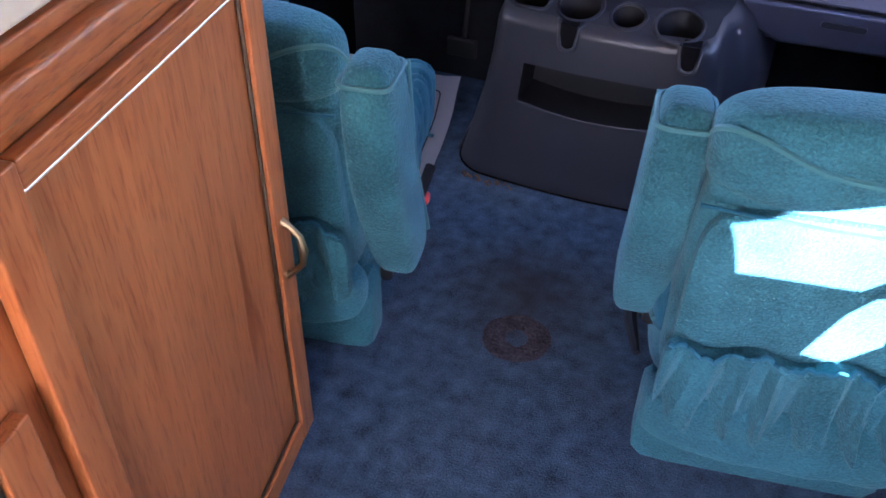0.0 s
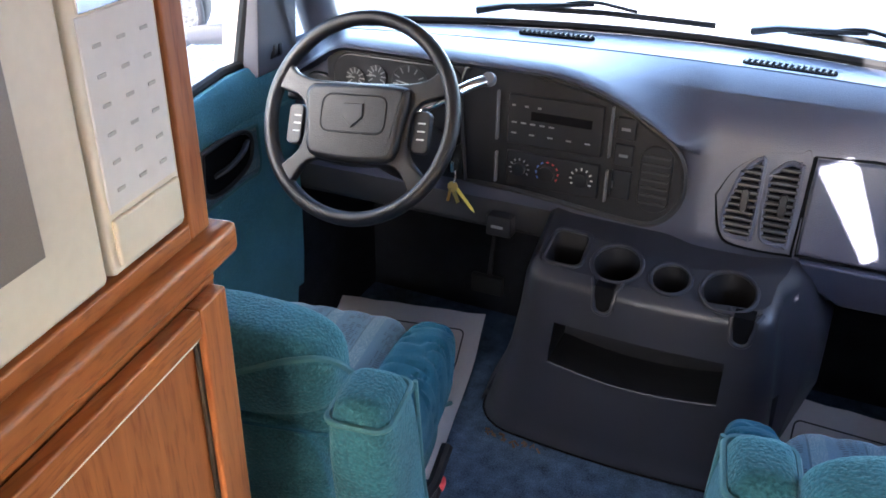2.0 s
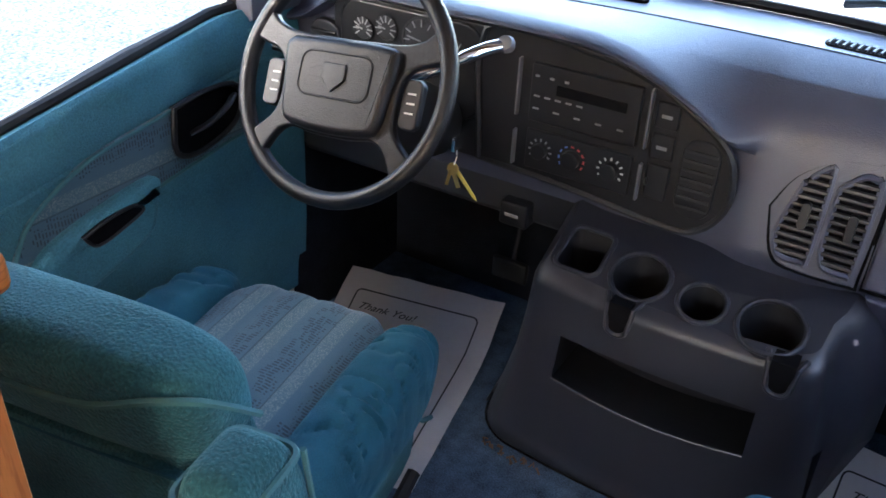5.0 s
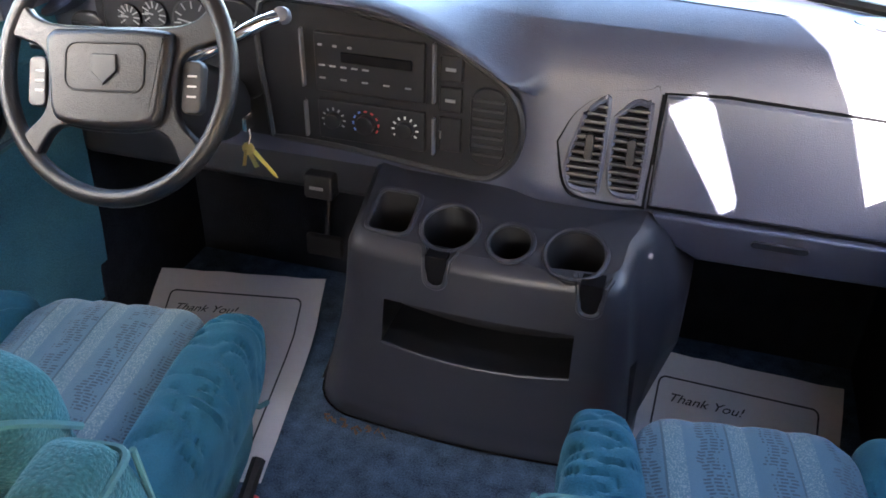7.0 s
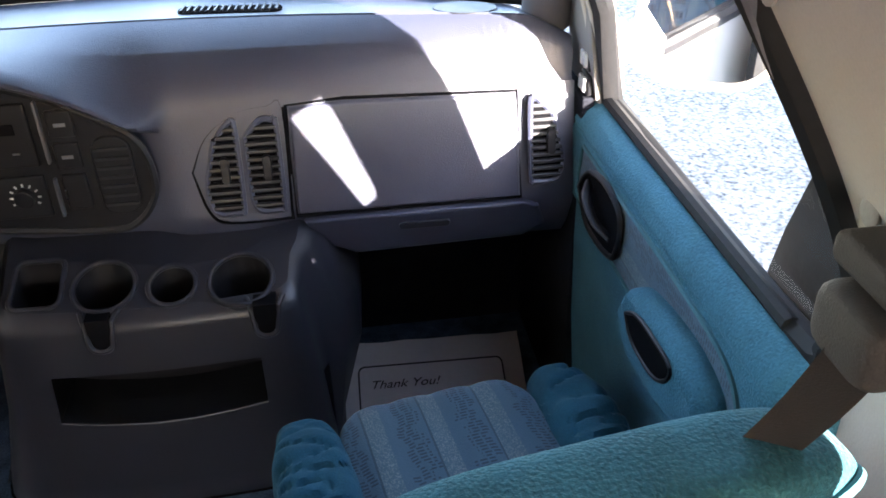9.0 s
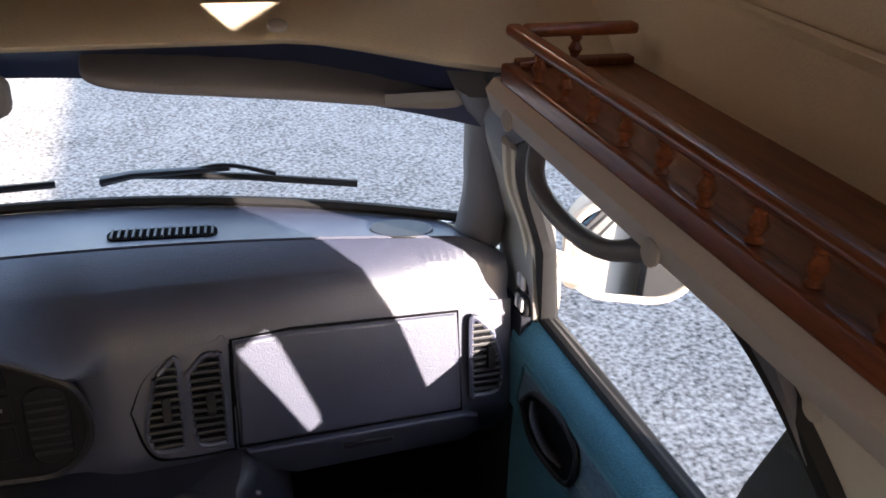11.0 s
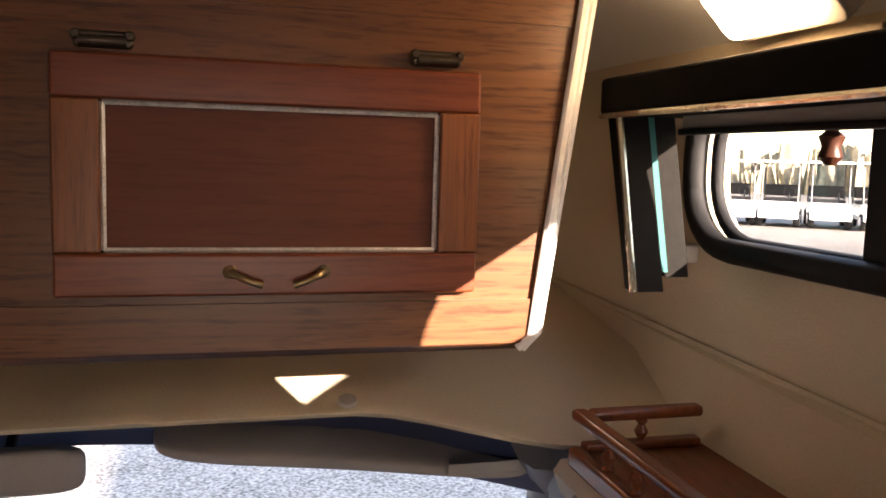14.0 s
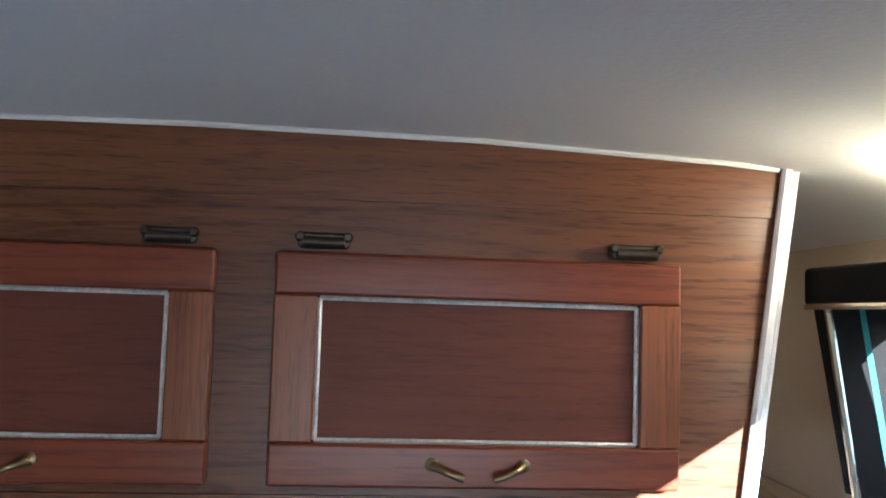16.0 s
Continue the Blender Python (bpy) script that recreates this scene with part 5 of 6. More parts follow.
def wiper(a, b, name_label):
    p = thing("windscreen_wiper", a, name_label, "wiper", "wipers")
    a, b = Vector(a), Vector(b)
    d = b - a
    part("arm", tube([a + Vector((0, 0, -0.01)), a + d * 0.12 + Vector((0, 0, 0.006)), a + d * 0.5 + Vector((0, 0, 0.028))], [0.019, 0.015, 0.010], 8, flat=0.6), BLACK, p)
    part("bow", tube(smooth_line([a + d * 0.30 + Vector((0, 0, 0.012)), a + d * 0.48 + Vector((0, 0, 0.034)), a + d * 0.68 + Vector((0, 0, 0.018))], 5), 0.005, 6), BLACK, p)
    part("blade", tube([a + d * 0.16 + Vector((0, 0.005, 0.004)), a + d * 0.55 + Vector((0, 0.004, 0.008)), b], 0.008, 6), RUBBER, p)


wiper((-0.50, 3.69, 0.955), (0.10, 3.80, 0.945), "black windscreen wiper parked on the glass")
wiper((0.19, 3.81, 0.95), (0.70, 3.66, 0.95), "black windscreen wiper parked on the glass")

# ---- sun visors and header fittings ----


def visor(x0, x1, y, label):
    v = thing("sun_visor", ((x0 + x1) / 2, y, 1.28), label, "sun visor", "sun visors")
    b = cushion(x0, x1, y - 0.075, y + 0.075, 1.303, 1.330, p=4, n=16, shape=lambda w: Vector((w.x, w.y + 0.0 - 0.12 * ((w.x - XC) / 0.8) ** 2, w.z - 0.05 * (w.y - y) / 0.075 * -0.35 - 0.045 * ((w.x - XC) / 0.8) ** 2)))
    part("pad", b, VISOR, v)
    xm = lerp(x0, x1, 0.87) if x1 > XC else lerp(x0, x1, 0.13)
    part("printed_label", box(xm - 0.065, xm + 0.065, y - 0.155, y - 0.1495, 1.274, 1.290), DIMPRINT, v, "small printed warning label") if x1 > XC else None
    part("hinge_rod", tube([(x1 - 0.01, y - 0.09, 1.29), (x1 + 0.03, y - 0.10, 1.30)] if x1 > XC else [(x0 + 0.01, y - 0.09, 1.29), (x0 - 0.03, y - 0.1, 1.30)], 0.006, 8), BLACK, v)
    return v


visor(0.215, 0.765, 3.335, "grey vinyl sun visor folded up under the header")
visor(-0.70, -0.15, 3.335, "grey vinyl sun visor folded up under the header")
rv = thing("rear_view_mirror", (0.10, 3.30, 1.28), "grey rear-view mirror at the top of the windscreen", "mirror")
part("housing", cushion(-0.10, 0.125, 3.27, 3.31, 1.25, 1.315, p=5, n=10), VISOR, rv)
part("stem", tube([(0.02, 3.31, 1.295), (0.02, 3.37, 1.32)], 0.008, 8), BLACK, rv)
bt = thing("snap_button", (0.485, 3.30, 1.405), "cream fabric-covered snap button", "button")
part("cap", lathe([(0.014, 0), (0.013, 0.006), (0.006, 0.009)], pose(0.478, 3.175, 1.392, 20), 14), TRIMGREY, bt)
bt = thing("snap_button", (0.47, 3.40, 1.42), "cream fabric-covered snap button", "button")
part("cap", lathe([(0.010, 0), (0.009, 0.005), (0.004, 0.007)], pose(0.478, 3.295, 1.440, 20), 14), LINER, bt)

# ---- kitchen unit beside the aisle ----
KM = Matrix(((-0.168, -0.986, 0, -0.143), (0.986, -0.168, 0, 2.143), (0, 0, 1, 0), (0, 0, 0, 1)))


def kb(x0, x1, y0, y1, z0, z1, r=0.0):
    return box(x0, x1, y0, y1, z0, z1, r, m=KM)


KROT = math.atan2(0.168, 0.986)
OAKK = wood("oak_kitchen_upright", (0.37, 0.132, 0.042), (0.18, 0.05, 0.013), 2, scale=0.8, figure=0.6)
OAKKL = wood("oak_kitchen_rail", (0.36, 0.122, 0.032), (0.17, 0.048, 0.013), 1, rot=-KROT, scale=2.0)
kit = thing("kitchen_cabinet", KM @ Vector((-0.5, 0.3, 0)), "tall oak kitchen cabinet with a panelled door", "cabinet")
part("carcass", kb(-1.6, -0.002, 0.022, 0.56, 0.02, 1.03), OAKK, kit)
part("kick_plate", kb(-1.6, -0.004, 0.03, 0.06, 0.0, 0.075, 0.004), WHITEPL, kit)
for x0, x1 in ((-0.030, 0.0), (-0.60, -0.535), (-1.16, -1.10)):
    part("stile", kb(x0, x1, 0.0, 0.022, 0.075, 1.03, 0.002), OAKK, kit)
part("rail", kb(-1.6, 0.0, -0.001, 0.0215, 1.005, 1.031, 0.002), OAKKL, kit)
part("rail", kb(-1.6, 0.0, -0.001, 0.0215, 0.075, 0.12, 0.002), OAKKL, kit)
part("ledge", kb(-1.6, 0.022, -0.022, 0.30, 1.031, 1.066, 0.008), OAKKL, kit, "rounded oak ledge under the microwave")


def kdoor(x0, x1, z0, z1, label, panel, handle):
    zr = z1 - 0.030
    d = part("door", kb(x0 + 0.05, x1 - 0.05, -0.008, -0.003, z0 + 0.05, zr), panel, kit, label)
    for a, b in ((x0, x0 + 0.05), (x1 - 0.05, x1)):
        part("stile", kb(a, b, -0.020, -0.002, z0, z1, 0.003), OAKK, d)
    for a, b in ((z0, z0 + 0.05), (zr, z1)):
        part("rail", kb(x0 + 0.05, x1 - 0.05, -0.0195, -0.002, a, b, 0.003), OAKKL, d)
    q = [(x0 + 0.053, z0 + 0.053), (x1 - 0.053, z0 + 0.053), (x1 - 0.053, zr - 0.003), (x0 + 0.053, zr - 0.003)]
    for k in range(4):
        a, b = q[k], q[(k + 1) % 4]
        # one bead in two materials: lit top strip bright, unlit strips dark
        t = part("bead", tube([KM @ Vector((a[0], -0.0115, a[1])), KM @ Vector((b[0], -0.0115, b[1]))], 0.0042 if k == 2 else 0.003, 6), FOIL if k == 2 else HINGE, d, "worn brass bead, top strip painted lit and the others unlit")
    if handle:
        h = part("handle", tube([KM @ Vector((x1 - 0.028, y, z)) for y, z in ((-0.018, 0.610), (-0.030, 0.602), (-0.046, 0.584), (-0.050, 0.557), (-0.046, 0.530), (-0.030, 0.512), (-0.018, 0.504))], [0.008, 0.005, 0.0055, 0.0075, 0.0055, 0.005, 0.008], 8), BRASS, d, "antique brass pull handle")
    return d


kdoor(-0.552, -0.012, 0.125, 1.008, "oak door with a flat panel and brass bead", OAKK, True)
kdoor(-1.12, -0.585, 0.125, 0.80, "oak door with a dark panel", DASH_DARK, False)
part("upper_carcass", kb(-1.6, 0.0, 0.03, 0.40, 1.405, 1.93), OAKK, kit)
part("upper_rail", kb(-0.62, 0.0, 0.0, 0.03, 1.372, 1.93, 0.003), OAKK, kit)
part("microwave_frame", kb(-0.035, 0.0, -0.004, 0.03, 1.066, 1.372, 0.003), OAKK, kit)
part("microwave_frame", kb(-0.62, -0.035, -0.004, 0.03, 1.066, 1.085, 0.003), OAKKL, kit)
part("microwave_frame", kb(-0.66, -0.62, -0.004, 0.03, 1.066, 1.372, 0.003), OAKK, kit)
part("side_panel", kb(-0.03, 0.0, 0.03, 0.40, 1.066, 1.405), OAKK, kit)
mw = thing("microwave_oven", KM @ Vector((-0.3, 0.2, 1.086)), "cream built-in microwave oven with a grey mesh window", "microwave")
part("body", kb(-0.615, -0.038, 0.012, 0.36, 1.086, 1.37, 0.004), CREAM, mw)
dr = part("door", kb(-0.612, -0.162, -0.006, 0.014, 1.09, 1.366, 0.006), CREAM, mw)
part("window", kb(-0.565, -0.227, -0.0085, -0.004, 1.148, 1.325, 0.001), MESH_DARK, dr, "grey perforated mesh window")
cp = part("control_panel", kb(-0.156, -0.042, -0.006, 0.014, 1.09, 1.366, 0.006), CREAM, mw)
part("button_sheet", kb(-0.148, -0.05, -0.0075, -0.005, 1.145, 1.30, 0.001), PRINT, cp, "pale membrane keypad")
part("display", kb(-0.145, -0.053, -0.0085, -0.005, 1.302, 1.345, 0.001), CHROME, cp, "shiny display strip")
MARK = mat("pale_grey_print", (0.36, 0.36, 0.36), 0.5, var=0.05, bump=0)
for i in range(3):
    for j in range(6):
        part("key_mark", kb(-0.130 + 0.031 * i - 0.005, -0.130 + 0.031 * i + 0.005, -0.0084, -0.0070, 1.160 + 0.023 * j, 1.163 + 0.023 * j), MARK, cp)
part("open_button", kb(-0.148, -0.05, -0.010, -0.005, 1.098, 1.14, 0.003), CREAM, cp)

# ---- overhead cabinet ----
OY = 3.02
oh = thing("overhead_cabinet", (XC, OY, 1.495), "wide oak overhead cabinet with two panelled doors", "cabinet")
X0 = -0.60
part("face", prism([(X0, 1.535), (0.684, 1.535), (0.734, 1.957), (X0, 1.957)], "y", OY, OY + 0.02), OAK_X, oh)
part("bottom_rail", prism([(OY - 0.004, 1.505), (OY - 0.004, 1.56), (OY + 0.02, 1.56), (OY + 0.3, 1.53), (OY + 0.3, 1.515), (OY + 0.008, 1.495)], "x", X0, 0.682, 0.003), OAK_X, oh)
CEIL_LINE = [(X0, 1.961), (-0.3, 1.972), (XC, 1.976), (0.36, 1.973), (0.66, 1.961), (0.728, 1.956)]
part("top_fillet", prism([(X0, 1.895), (0.722, 1.895)] + CEIL_LINE[::-1], "y", OY - 0.003, OY + 0.02), OAK_X, oh)
part("top_bead", tube([(x, OY - 0.006, z - 0.002) for x, z in CEIL_LINE], 0.0035, 6), WHITEPL, oh, "thin white bead under the ceiling")
part("side", prism([(0.672, 1.53), (0.684, 1.53), (0.734, 1.957), (0.722, 1.957)], "y", OY + 0.02, OY + 0.35), OAK_X, oh)
part("edge_moulding", join(tube([(0.668, OY + 0.004, 1.498), (0.683, OY - 0.006, 1.512), (0.706, OY - 0.008, 1.70), (0.738, OY - 0.008, 1.958)], 0.007, 8), tube([(0.674, OY + 0.006, 1.495), (0.694, OY + 0.004, 1.515), (0.752, OY, 1.958)], 0.006, 8)), WHITEPL, oh, "white plastic edge moulding")


def odoor(x0, x1):
    z0, z1 = 1.572, 1.832
    d = part("door", box(x0 + 0.045, x1 - 0.045, OY - 0.010, OY - 0.004, z0 + 0.045, z1 - 0.045), CHERRY, oh, "red-brown panelled door with bright bead")
    for a, b in ((x0, x0 + 0.048), (x1 - 0.048, x1)):
        part("stile", box(a, b, OY - 0.022, OY, z0 + 0.048, z1 - 0.048, 0.003), OAKV, d)
    for a, b in ((z0, z0 + 0.048), (z1 - 0.048, z1)):
        part("rail", box(x0, x1, OY - 0.022, OY, a, b, 0.004), CHERRYR, d)
    q = [(x0 + 0.051, z0 + 0.051), (x1 - 0.051, z0 + 0.051), (x1 - 0.051, z1 - 0.051), (x0 + 0.051, z1 - 0.051)]
    for k in range(4):
        a, b = q[k], q[(k + 1) % 4]
        part("bead", tube([(a[0], OY - 0.013, a[1]), (b[0], OY - 0.013, b[1])], 0.0031, 6), FOIL, d, "bright worn foil bead")
    xm = (x0 + x1) / 2
    for s in (-1, 1):
        part("pull", join(tube([(xm + s * 0.050, OY - 0.023, 1.598), (xm + s * 0.044, OY - 0.034, 1.596), (xm + s * 0.030, OY - 0.038, 1.590), (xm + s * 0.018, OY - 0.034, 1.586)], [0.006, 0.0042, 0.0035, 0.0045], 10), lathe([(0.008, 0), (0.0075, 0.002), (0.004, 0.004)], pose(xm + s * 0.052, OY - 0.022, 1.599, 90), 14)), BRASS, d, "antique brass knob")
        hx = xm + s * 0.182
        part("hinge", join(prism(rrect(-0.030, 0.030, -0.009, 0.009, 0.006), "y", -0.012, 0, 0.003, m=pose(hx, OY - 0.002, 1.846)), tube([(hx - 0.024, OY - 0.016, 1.844), (hx + 0.024, OY - 0.016, 1.844)], 0.006, 8), lathe([(0.006, 0), (0.004, 0.006)], pose(hx - 0.027, OY - 0.014, 1.850, 90), 8), lathe([(0.006, 0), (0.004, 0.006)], pose(hx + 0.027, OY - 0.014, 1.850, 90), 8)), HINGE, d, "dark brass hinge")


OAKV = wood("oak_door_stile", (0.235, 0.082, 0.03), (0.12, 0.038, 0.014), 2, scale=1.8)
CHERRYR = wood("cherry_door_rail", (0.19, 0.048, 0.02), (0.115, 0.028, 0.012), 0, scale=0.9)
odoor(0.133, 0.602)
odoor(-0.402, 0.067)

solid("trim_wall_seam", tube([(0.926, 3.74, 1.515), (0.926, 3.27, 1.500), (0.926, 2.60, 1.478), (0.926, 1.2, 1.43)], 0.005, 6), LINER, "cream seam strip along the side wall", "trim", "structure")
bm = bmesh.new()
ga, gb = [[bm.verts.new(v) for v in ((0.868, y_, 1.376), (0.929, y_, z_), (0.929, y_, 1.376))] for y_, z_ in ((0.4, 1.41), (3.72, 1.515))]
for k in range(3):
    bm.faces.new((ga[k], ga[(k + 1) % 3], gb[(k + 1) % 3], gb[k]))
bm.faces.new(ga)
bm.faces.new(gb)
solid("wall_shelf_back", bm, LINER, "cream fabric slope behind the shelf", "wall", "structure")

# ---- shelf with turned rail over the passenger door ----
sh = thing("gallery_shelf", (0.82, 2.4, 1.40), "dark oak shelf with a turned spindle rail", "shelf")
part("board", box(0.712, 0.875, 0.4, 2.93, 1.382, 1.394, 0.003), RAIL, sh)
part("front_lip", box(0.698, 0.716, 0.4, 2.925, 1.376, 1.400, 0.004), RAIL, sh)
part("rail", box(0.702, 0.722, 0.4, 2.930, 1.430, 1.444, 0.005), RAIL, sh)
part("end_rail", box(0.722, 0.868, 2.910, 2.930, 1.430, 1.444, 0.005), RAIL, sh)
part("end_lip", box(0.716, 0.868, 2.912, 2.93, 1.394, 1.404, 0.003), RAIL, sh)
SP = [(0.0045, 0), (0.0075, 0.003), (0.0042, 0.007), (0.0088, 0.016), (0.0042, 0.025), (0.0075, 0.029), (0.0045, 0.033)]
sp = finish("spindle", lathe(SP, Matrix.Identity(4), 12), RAIL)
for k, (sx_, sy_) in enumerate([(0.712, 2.848 - 0.064 * i) for i in range(26)] + [(0.79, 2.920)]):
    o = new("spindle", sp)
    o.parent = sh
    o.matrix_parent_inverse = BASE[sh].inverted()
    o.location = (sx_, sy_, 1.398)
edge_trim = solid("trim_shelf_edge", prism([(0.700, 1.335), (0.690, 1.362), (0.700, 1.376), (0.93, 1.381), (0.93, 1.36), (0.80, 1.335), (0.752, 1.308)], "y", 0.4, 2.95, 0.004), BEIGE, "beige moulded edge below the shelf", "trim", "structure")
for o in (*sh.children, edge_trim):
    if o.data is sp:
        o.location.z += 0.024 * (o.location.y - 2.91)
    else:
        for v in o.data.vertices:
            v.co.z += 0.024 * (v.co.y - 2.91)
for yy, zz in ((2.88, 1.345), (2.56, 1.335), (2.46, 1.225), (2.48, 1.155), (2.40, 1.06)):
    b_ = thing("screw_cap", (xr(zz), yy, zz), "beige oval cover cap on the side trim", "cap", "trim caps")
    xx = 0.694 if zz > 1.31 else xr(zz)
    part("cap", lathe([(0.013, 0), (0.013, 0.003), (0.008, 0.006)], pose(xx, yy, zz, 0, -90), 14), TRIMGREY, b_)
bm = bmesh.new()
TOP = [(3.20, 1.10, 1.27), (3.14, 1.18, 1.32), (3.06, 1.245, 1.345), (2.92, 1.300, 1.350), (2.74, 1.315, 1.350), (2.62, 1.297, 1.340), (2.54, 1.262, 1.315), (2.49, 1.20, 1.25), (2.47, 1.14, 1.16)]
line = smooth_line([Vector(v) for v in TOP], 4)
g = [[bm.verts.new((xr(z_) - d_, p.x, z_)) for z_, d_ in ((p.y, 0.002), (p.y, 0.014), (lerp(p.y, p.z, 0.5), 0.018), (p.z, 0.014), (p.z, 0.002))] for p in line]
for a, b in zip(g, g[1:]):
    for k in range(5):
        bm.faces.new((a[k], a[(k + 1) % 5], b[(k + 1) % 5], b[k]))
bm.faces.new(g[0])
bm.faces.new(g[-1])
solid("trim_door_header", bm, PILLAR, "slate moulded strip above the passenger window", "trim", "structure")
gh = thing("grab_handle", (0.76, 2.8, 1.28), "grey moulded grab handle above the passenger door", "handle")
part("grip", tube(smooth_line([(0.80, 2.94, 1.33), (0.765, 2.93, 1.31), (0.745, 2.90, 1.265), (0.742, 2.83, 1.245), (0.745, 2.73, 1.25), (0.765, 2.67, 1.275), (0.80, 2.64, 1.29)], 5), [0.017] * 6 + [0.012] * 18 + [0.015] * 6 + [0.017], 10), PILLAR, gh)
bl = thing("seat_belt", (0.86, 2.35, 0.9), "brown seat belt hanging from its pillar guide", "seat belt")
part("guide", join(cushion(0.825, 0.885, 2.268, 2.352, 0.985, 1.042, p=5, n=10)), BELT, bl)
part("cover", box(0.845, 0.93, 2.22, 2.37, 1.042, 1.07, 0.008), BELT, bl)
b_ = bmesh.new()
wd = Vector((0.90, -0.42, 0)).normalized() * 0.026
strap = [(b_.verts.new(p - wd), b_.verts.new(p + wd)) for p in smooth_line([Vector(v) for v in ((0.850, 2.30, 1.015), (0.842, 2.34, 0.91), (0.825, 2.40, 0.77), (0.81, 2.47, 0.60), (0.83, 2.50, 0.35))], 5)]
for (a0, a1), (c0, c1) in zip(strap, strap[1:]):
    b_.faces.new((a0, a1, c1, c0))
bmesh.ops.solidify(b_, geom=b_.faces[:], thickness=0.0015)
part("webbing", b_, BELT, bl)

# ---- high window, valance, shade and lamp ----
hw_ = thing("window_4", (0.93, 2.4, 1.6), "high side window in a black rounded frame", "window", kind="structure")
part("window_frame", tube([(0.925, a, b) for a, b in HW], 0.016, 8, closed=True), RUBBER, hw_)
part("window_frame", tube([(0.945, lerp(2.4, a, 0.965), lerp(1.74, b, 0.92)) for a, b in HW], 0.009, 8, closed=True), RUBBER, hw_)
# added sash plate, its sloped top cut to trim the overhead sun patches
part("sash", prism([(2.23, 1.628), (2.72, 1.628), (2.72, 1.665), (2.60, 1.679), (2.36, 1.707), (2.23, 1.722)], "x", 0.945, 0.975, 0.003), RUBBER, hw_)
part("mullion", box(0.93, 0.955, 2.655, 2.745, 1.62, 1.88, 0.003), RUBBER, hw_)
b = bmesh.new()
b.faces.new([b.verts.new((0.955, a, z)) for a, z in HW])
o = part("pane", b, PANE, hw_, smooth=False)
o.visible_shadow = False
vl = thing("window_valance", (0.87, 2.4, 1.79), "dark padded window valance with brass edge and green shade", "valance")
part("box", box(0.775, 0.928, 1.60, 3.045, 1.792, 1.838, 0.006), DARKWOOD, vl)
part("edge", tube([(0.777, 1.60, 1.790), (0.777, 3.04, 1.790)], 0.004, 6), GOLD, vl)
part("side_leg", prism([(3.042, 1.795), (3.005, 1.795), (2.945, 1.578), (2.972, 1.578)], "x", 0.785, 0.825, 0.003), DARKWOOD, vl)
part("side_edge", tube([(0.783, 3.003, 1.792), (0.783, 2.944, 1.578)], 0.0045, 6), GOLD, vl)
part("shade_roll", box(0.865, 0.895, 1.62, 2.995, 1.772, 1.800, 0.004), TRIMGREY, vl)
part("side_cloth", prism([(3.03, 1.79), (3.012, 1.79), (2.958, 1.60), (2.975, 1.60)], "x", 0.828, 0.836), GREENFAB, vl, "green cloth lining")
part("side_leg", prism([(3.040, 1.795), (3.022, 1.795), (2.968, 1.592), (2.986, 1.592)], "x", 0.838, 0.872, 0.003), DARKWOOD, vl)
part("shade_bar", box(0.858, 0.866, 1.62, 2.992, 1.768, 1.776, 0.002), BLACK, vl)
part("pull_knob", lathe([(0.005, 0), (0.012, 0.008), (0.009, 0.018), (0.013, 0.028), (0.004, 0.036)], pose(0.880, 2.74, 1.735), 12), KNOB, vl, "dark turned wooden pull knob")
part("latch", box(0.90, 0.93, 3.04, 3.075, 1.60, 1.625, 0.004), WHITEPL, vl)
lp = thing("ceiling_lamp", (0.79, 2.72, 1.945), "lit square ceiling lamp with a wooden rim", "lamp")
LMAT = Matrix.Translation((0.858, 2.835, 1.911)) @ Matrix.Rotation(radians(45), 4, "Y")
part("base", prism(rrect(-0.052, 0.052, -0.095, 0.095, 0.015), "z", 0.0, 0.03, 0.004, m=LMAT), TRIMGREY, lp)
part("lens", prism(rrect(-0.037, 0.037, -0.072, 0.072, 0.016), "z", -0.022, 0.002, 0.010, 3, m=LMAT), LAMP, lp, "glowing warm lens")

# ---- golf carts parked outside ----


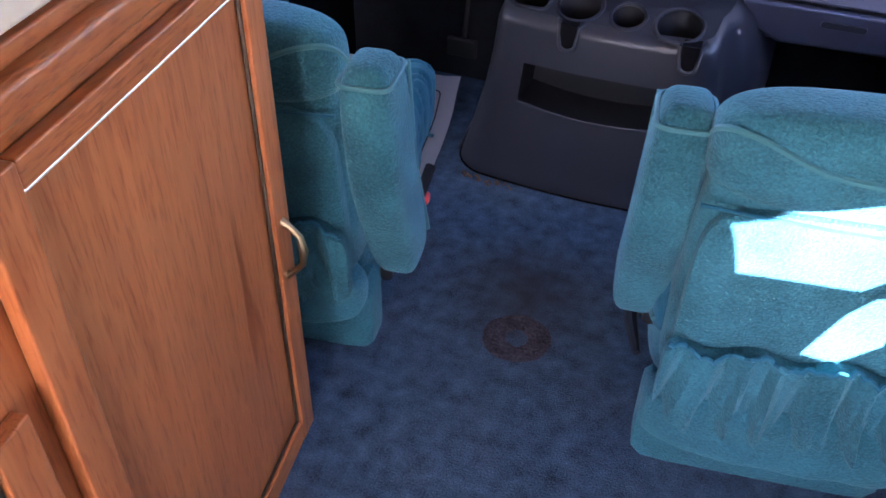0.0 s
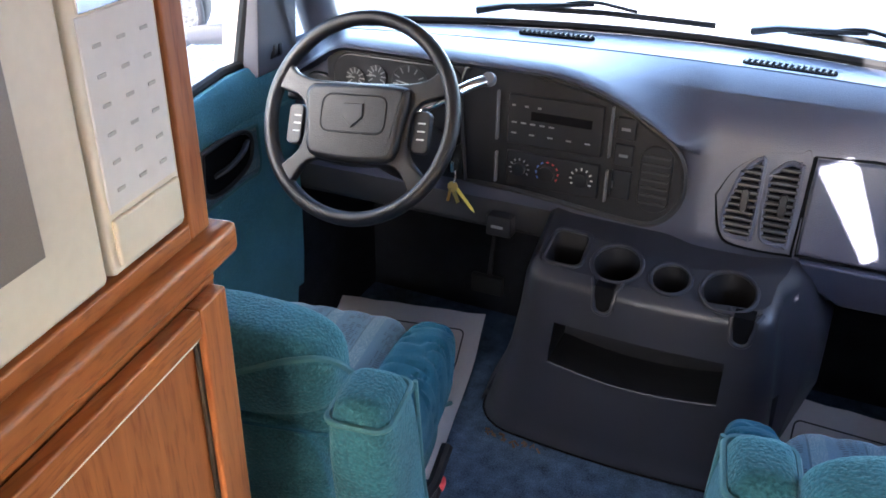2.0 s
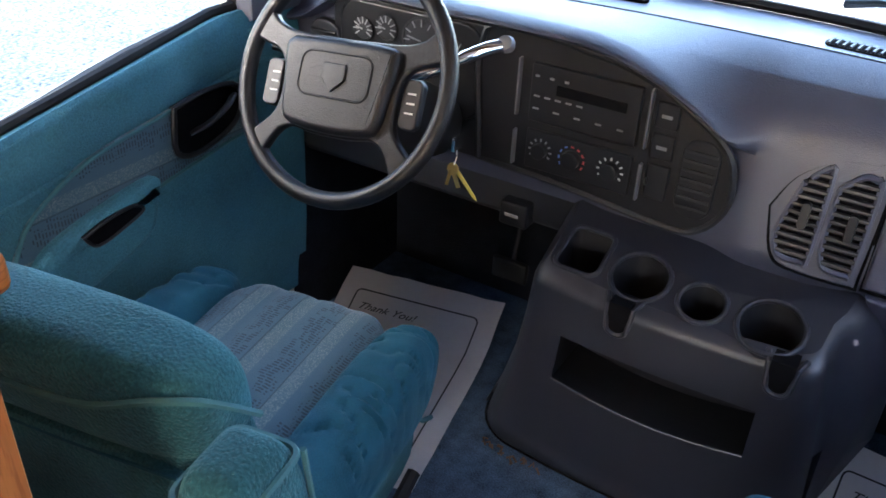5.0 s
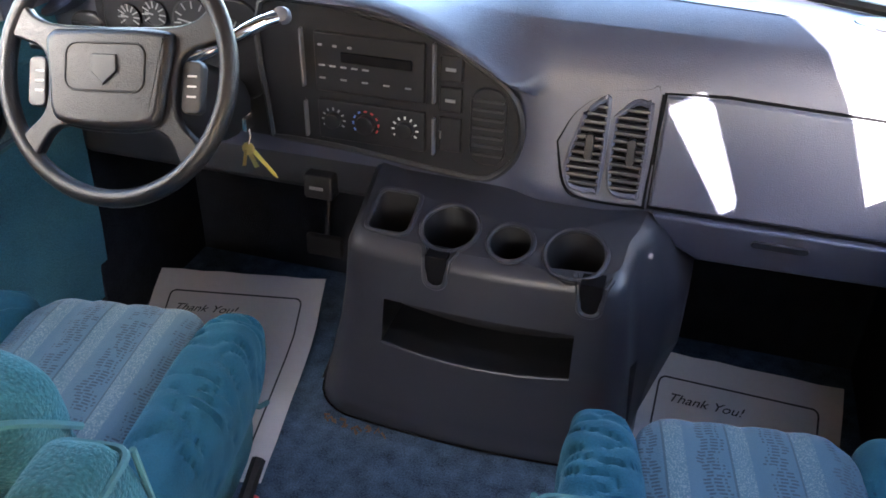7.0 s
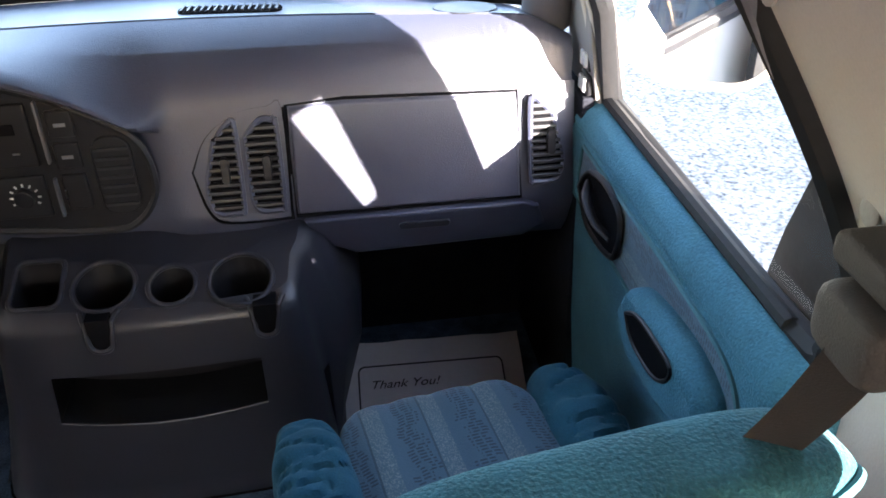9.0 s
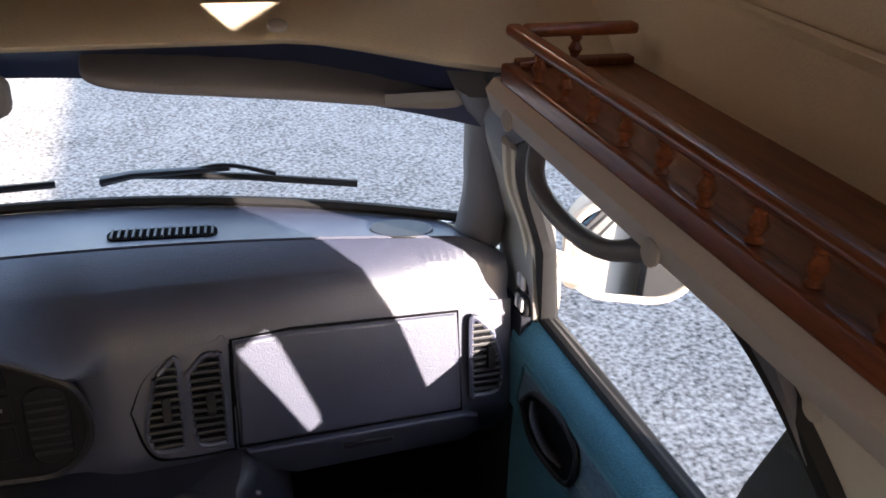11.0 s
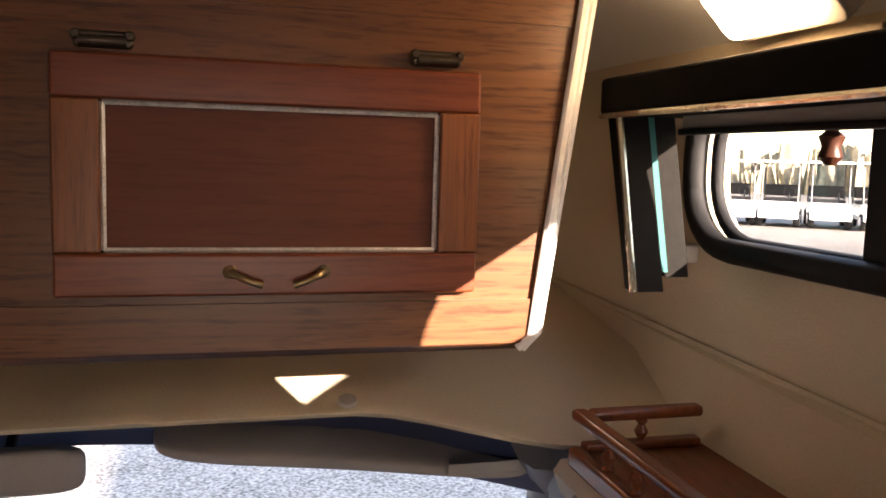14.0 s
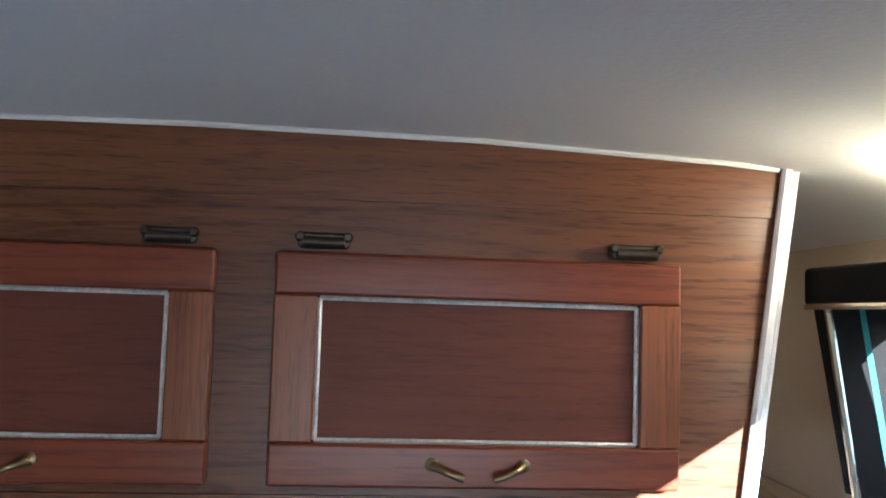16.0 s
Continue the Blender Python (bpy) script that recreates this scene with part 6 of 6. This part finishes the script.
def golf_cart(m):
    c = new("golf_cart")
    c.matrix_basis = m
    BASE[c] = Matrix.Identity(4)
    tagged(c, "white parked golf cart with roof posts and a black seat", "golf cart", "parked golf carts")
    part("body", join(prism([(-1.1, 0.25), (-1.1, 0.62), (-0.6, 0.70), (-0.45, 0.42), (0.35, 0.36), (0.55, 0.72), (0.95, 0.66), (1.15, 0.42), (1.15, 0.25)], "x", -0.55, 0.55, 0.03)), BODY, c)
    part("seat", box(-0.5, 0.5, -0.75, -0.15, 0.68, 0.80, 0.04), RUBBER, c)
    part("seat_back", box(-0.5, 0.5, -0.85, -0.75, 0.85, 1.2, 0.04), RUBBER, c)
    for x in (-0.5, 0.5):
        part("post", tube([(x, 0.62, 0.7), (x, 0.45, 1.85)], 0.025, 6), DASH_DARK, c)
        part("post", tube([(x, -0.9, 0.6), (x, -0.85, 1.85)], 0.025, 6), DASH_DARK, c)
        for y in (-0.7, 0.8):
            w_ = part("wheel", lathe([(0.22, -0.09), (0.24, -0.05), (0.24, 0.05), (0.22, 0.09)], pose(x, y, 0.24, 0, 90), 16), RUBBER, c)
            part("hubcap", lathe([(0.13, 0), (0.12, 0.02)], pose(x + (0.085 if x > 0 else -0.105), y, 0.24, 0, 90), 12), WHITEPL, w_)
    part("roof", box(-0.6, 0.6, -1.0, 0.6, 1.85, 1.92, 0.03), BODY, c)
    part("steering_wheel", tube([Vector((-0.25 + 0.17 * math.cos(a), 0.28 + 0.08 * math.sin(a), 1.0 + 0.15 * math.sin(a))) for a in [2 * math.pi * i / 16 for i in range(16)]], 0.014, 6, closed=True), RUBBER, c)
    part("column", tube([(-0.25, 0.28, 1.0), (-0.25, 0.5, 0.7)], 0.02, 6), RUBBER, c)
    return c


cart = golf_cart(pose(14.9, 25.9, 0.0, 0, 0, 145))
for k in range(1, 10):
    copy_thing(cart, pose(14.9 + 1.04 * k, 25.9 - 0.80 * k, 0.005 * k, 0, 0, 145 + 5 * math.sin(k * 2.1)))
bm = bmesh.new()
ou, la = Vector((0.60, 0.80, 0)), Vector((0.80, -0.60, 0))
rows_ = [[bm.verts.new(Vector((0, 2, z)) + ou * d + la * w_) for w_ in (-9, 0, 12, 26)] for d, z in ((13.5, -0.66), (18, -0.45), (23, -0.12), (27, -0.01), (45, 0.06), (60, 0.6))]
for a, b in zip(rows_, rows_[1:]):
    for i in range(3):
        bm.faces.new((a[i], a[i + 1], b[i + 1], b[i]))
bmesh.ops.solidify(bm, geom=bm.faces[:], thickness=0.3)
solid("ground_rise", bm, GRAVEL, "pale sunlit gravel rising towards parked carts", "ground", "structure")
HEDGE = mat("dry_winter_brush", (0.22, 0.19, 0.13), 0.95, var=0.5, scale=0.9, grain=5, bump=0.6)
bm = bmesh.new()
rnd = random.Random(8)
for k in range(220):
    p = Vector((0, 2, 0)) + ou * rnd.uniform(50, 58) + la * rnd.uniform(-9, 26)
    h = rnd.uniform(1.2, 3.2)
    for q in range(3):
        a = rnd.uniform(0, 6.3)
        d = Vector((math.cos(a), math.sin(a), 0)) * rnd.uniform(0.3, 0.8)
        vs_ = [bm.verts.new(p + v) for v in (d, -d, -d * 0.4 + Vector((0, 0, h)), d * 0.3 + Vector((rnd.uniform(-0.5, 0.5), 0, h * 0.9)))]
        bm.faces.new(vs_)
solid("backdrop_brush", bm, HEDGE, "dry winter brush behind the parked carts", "brush", "stuff")
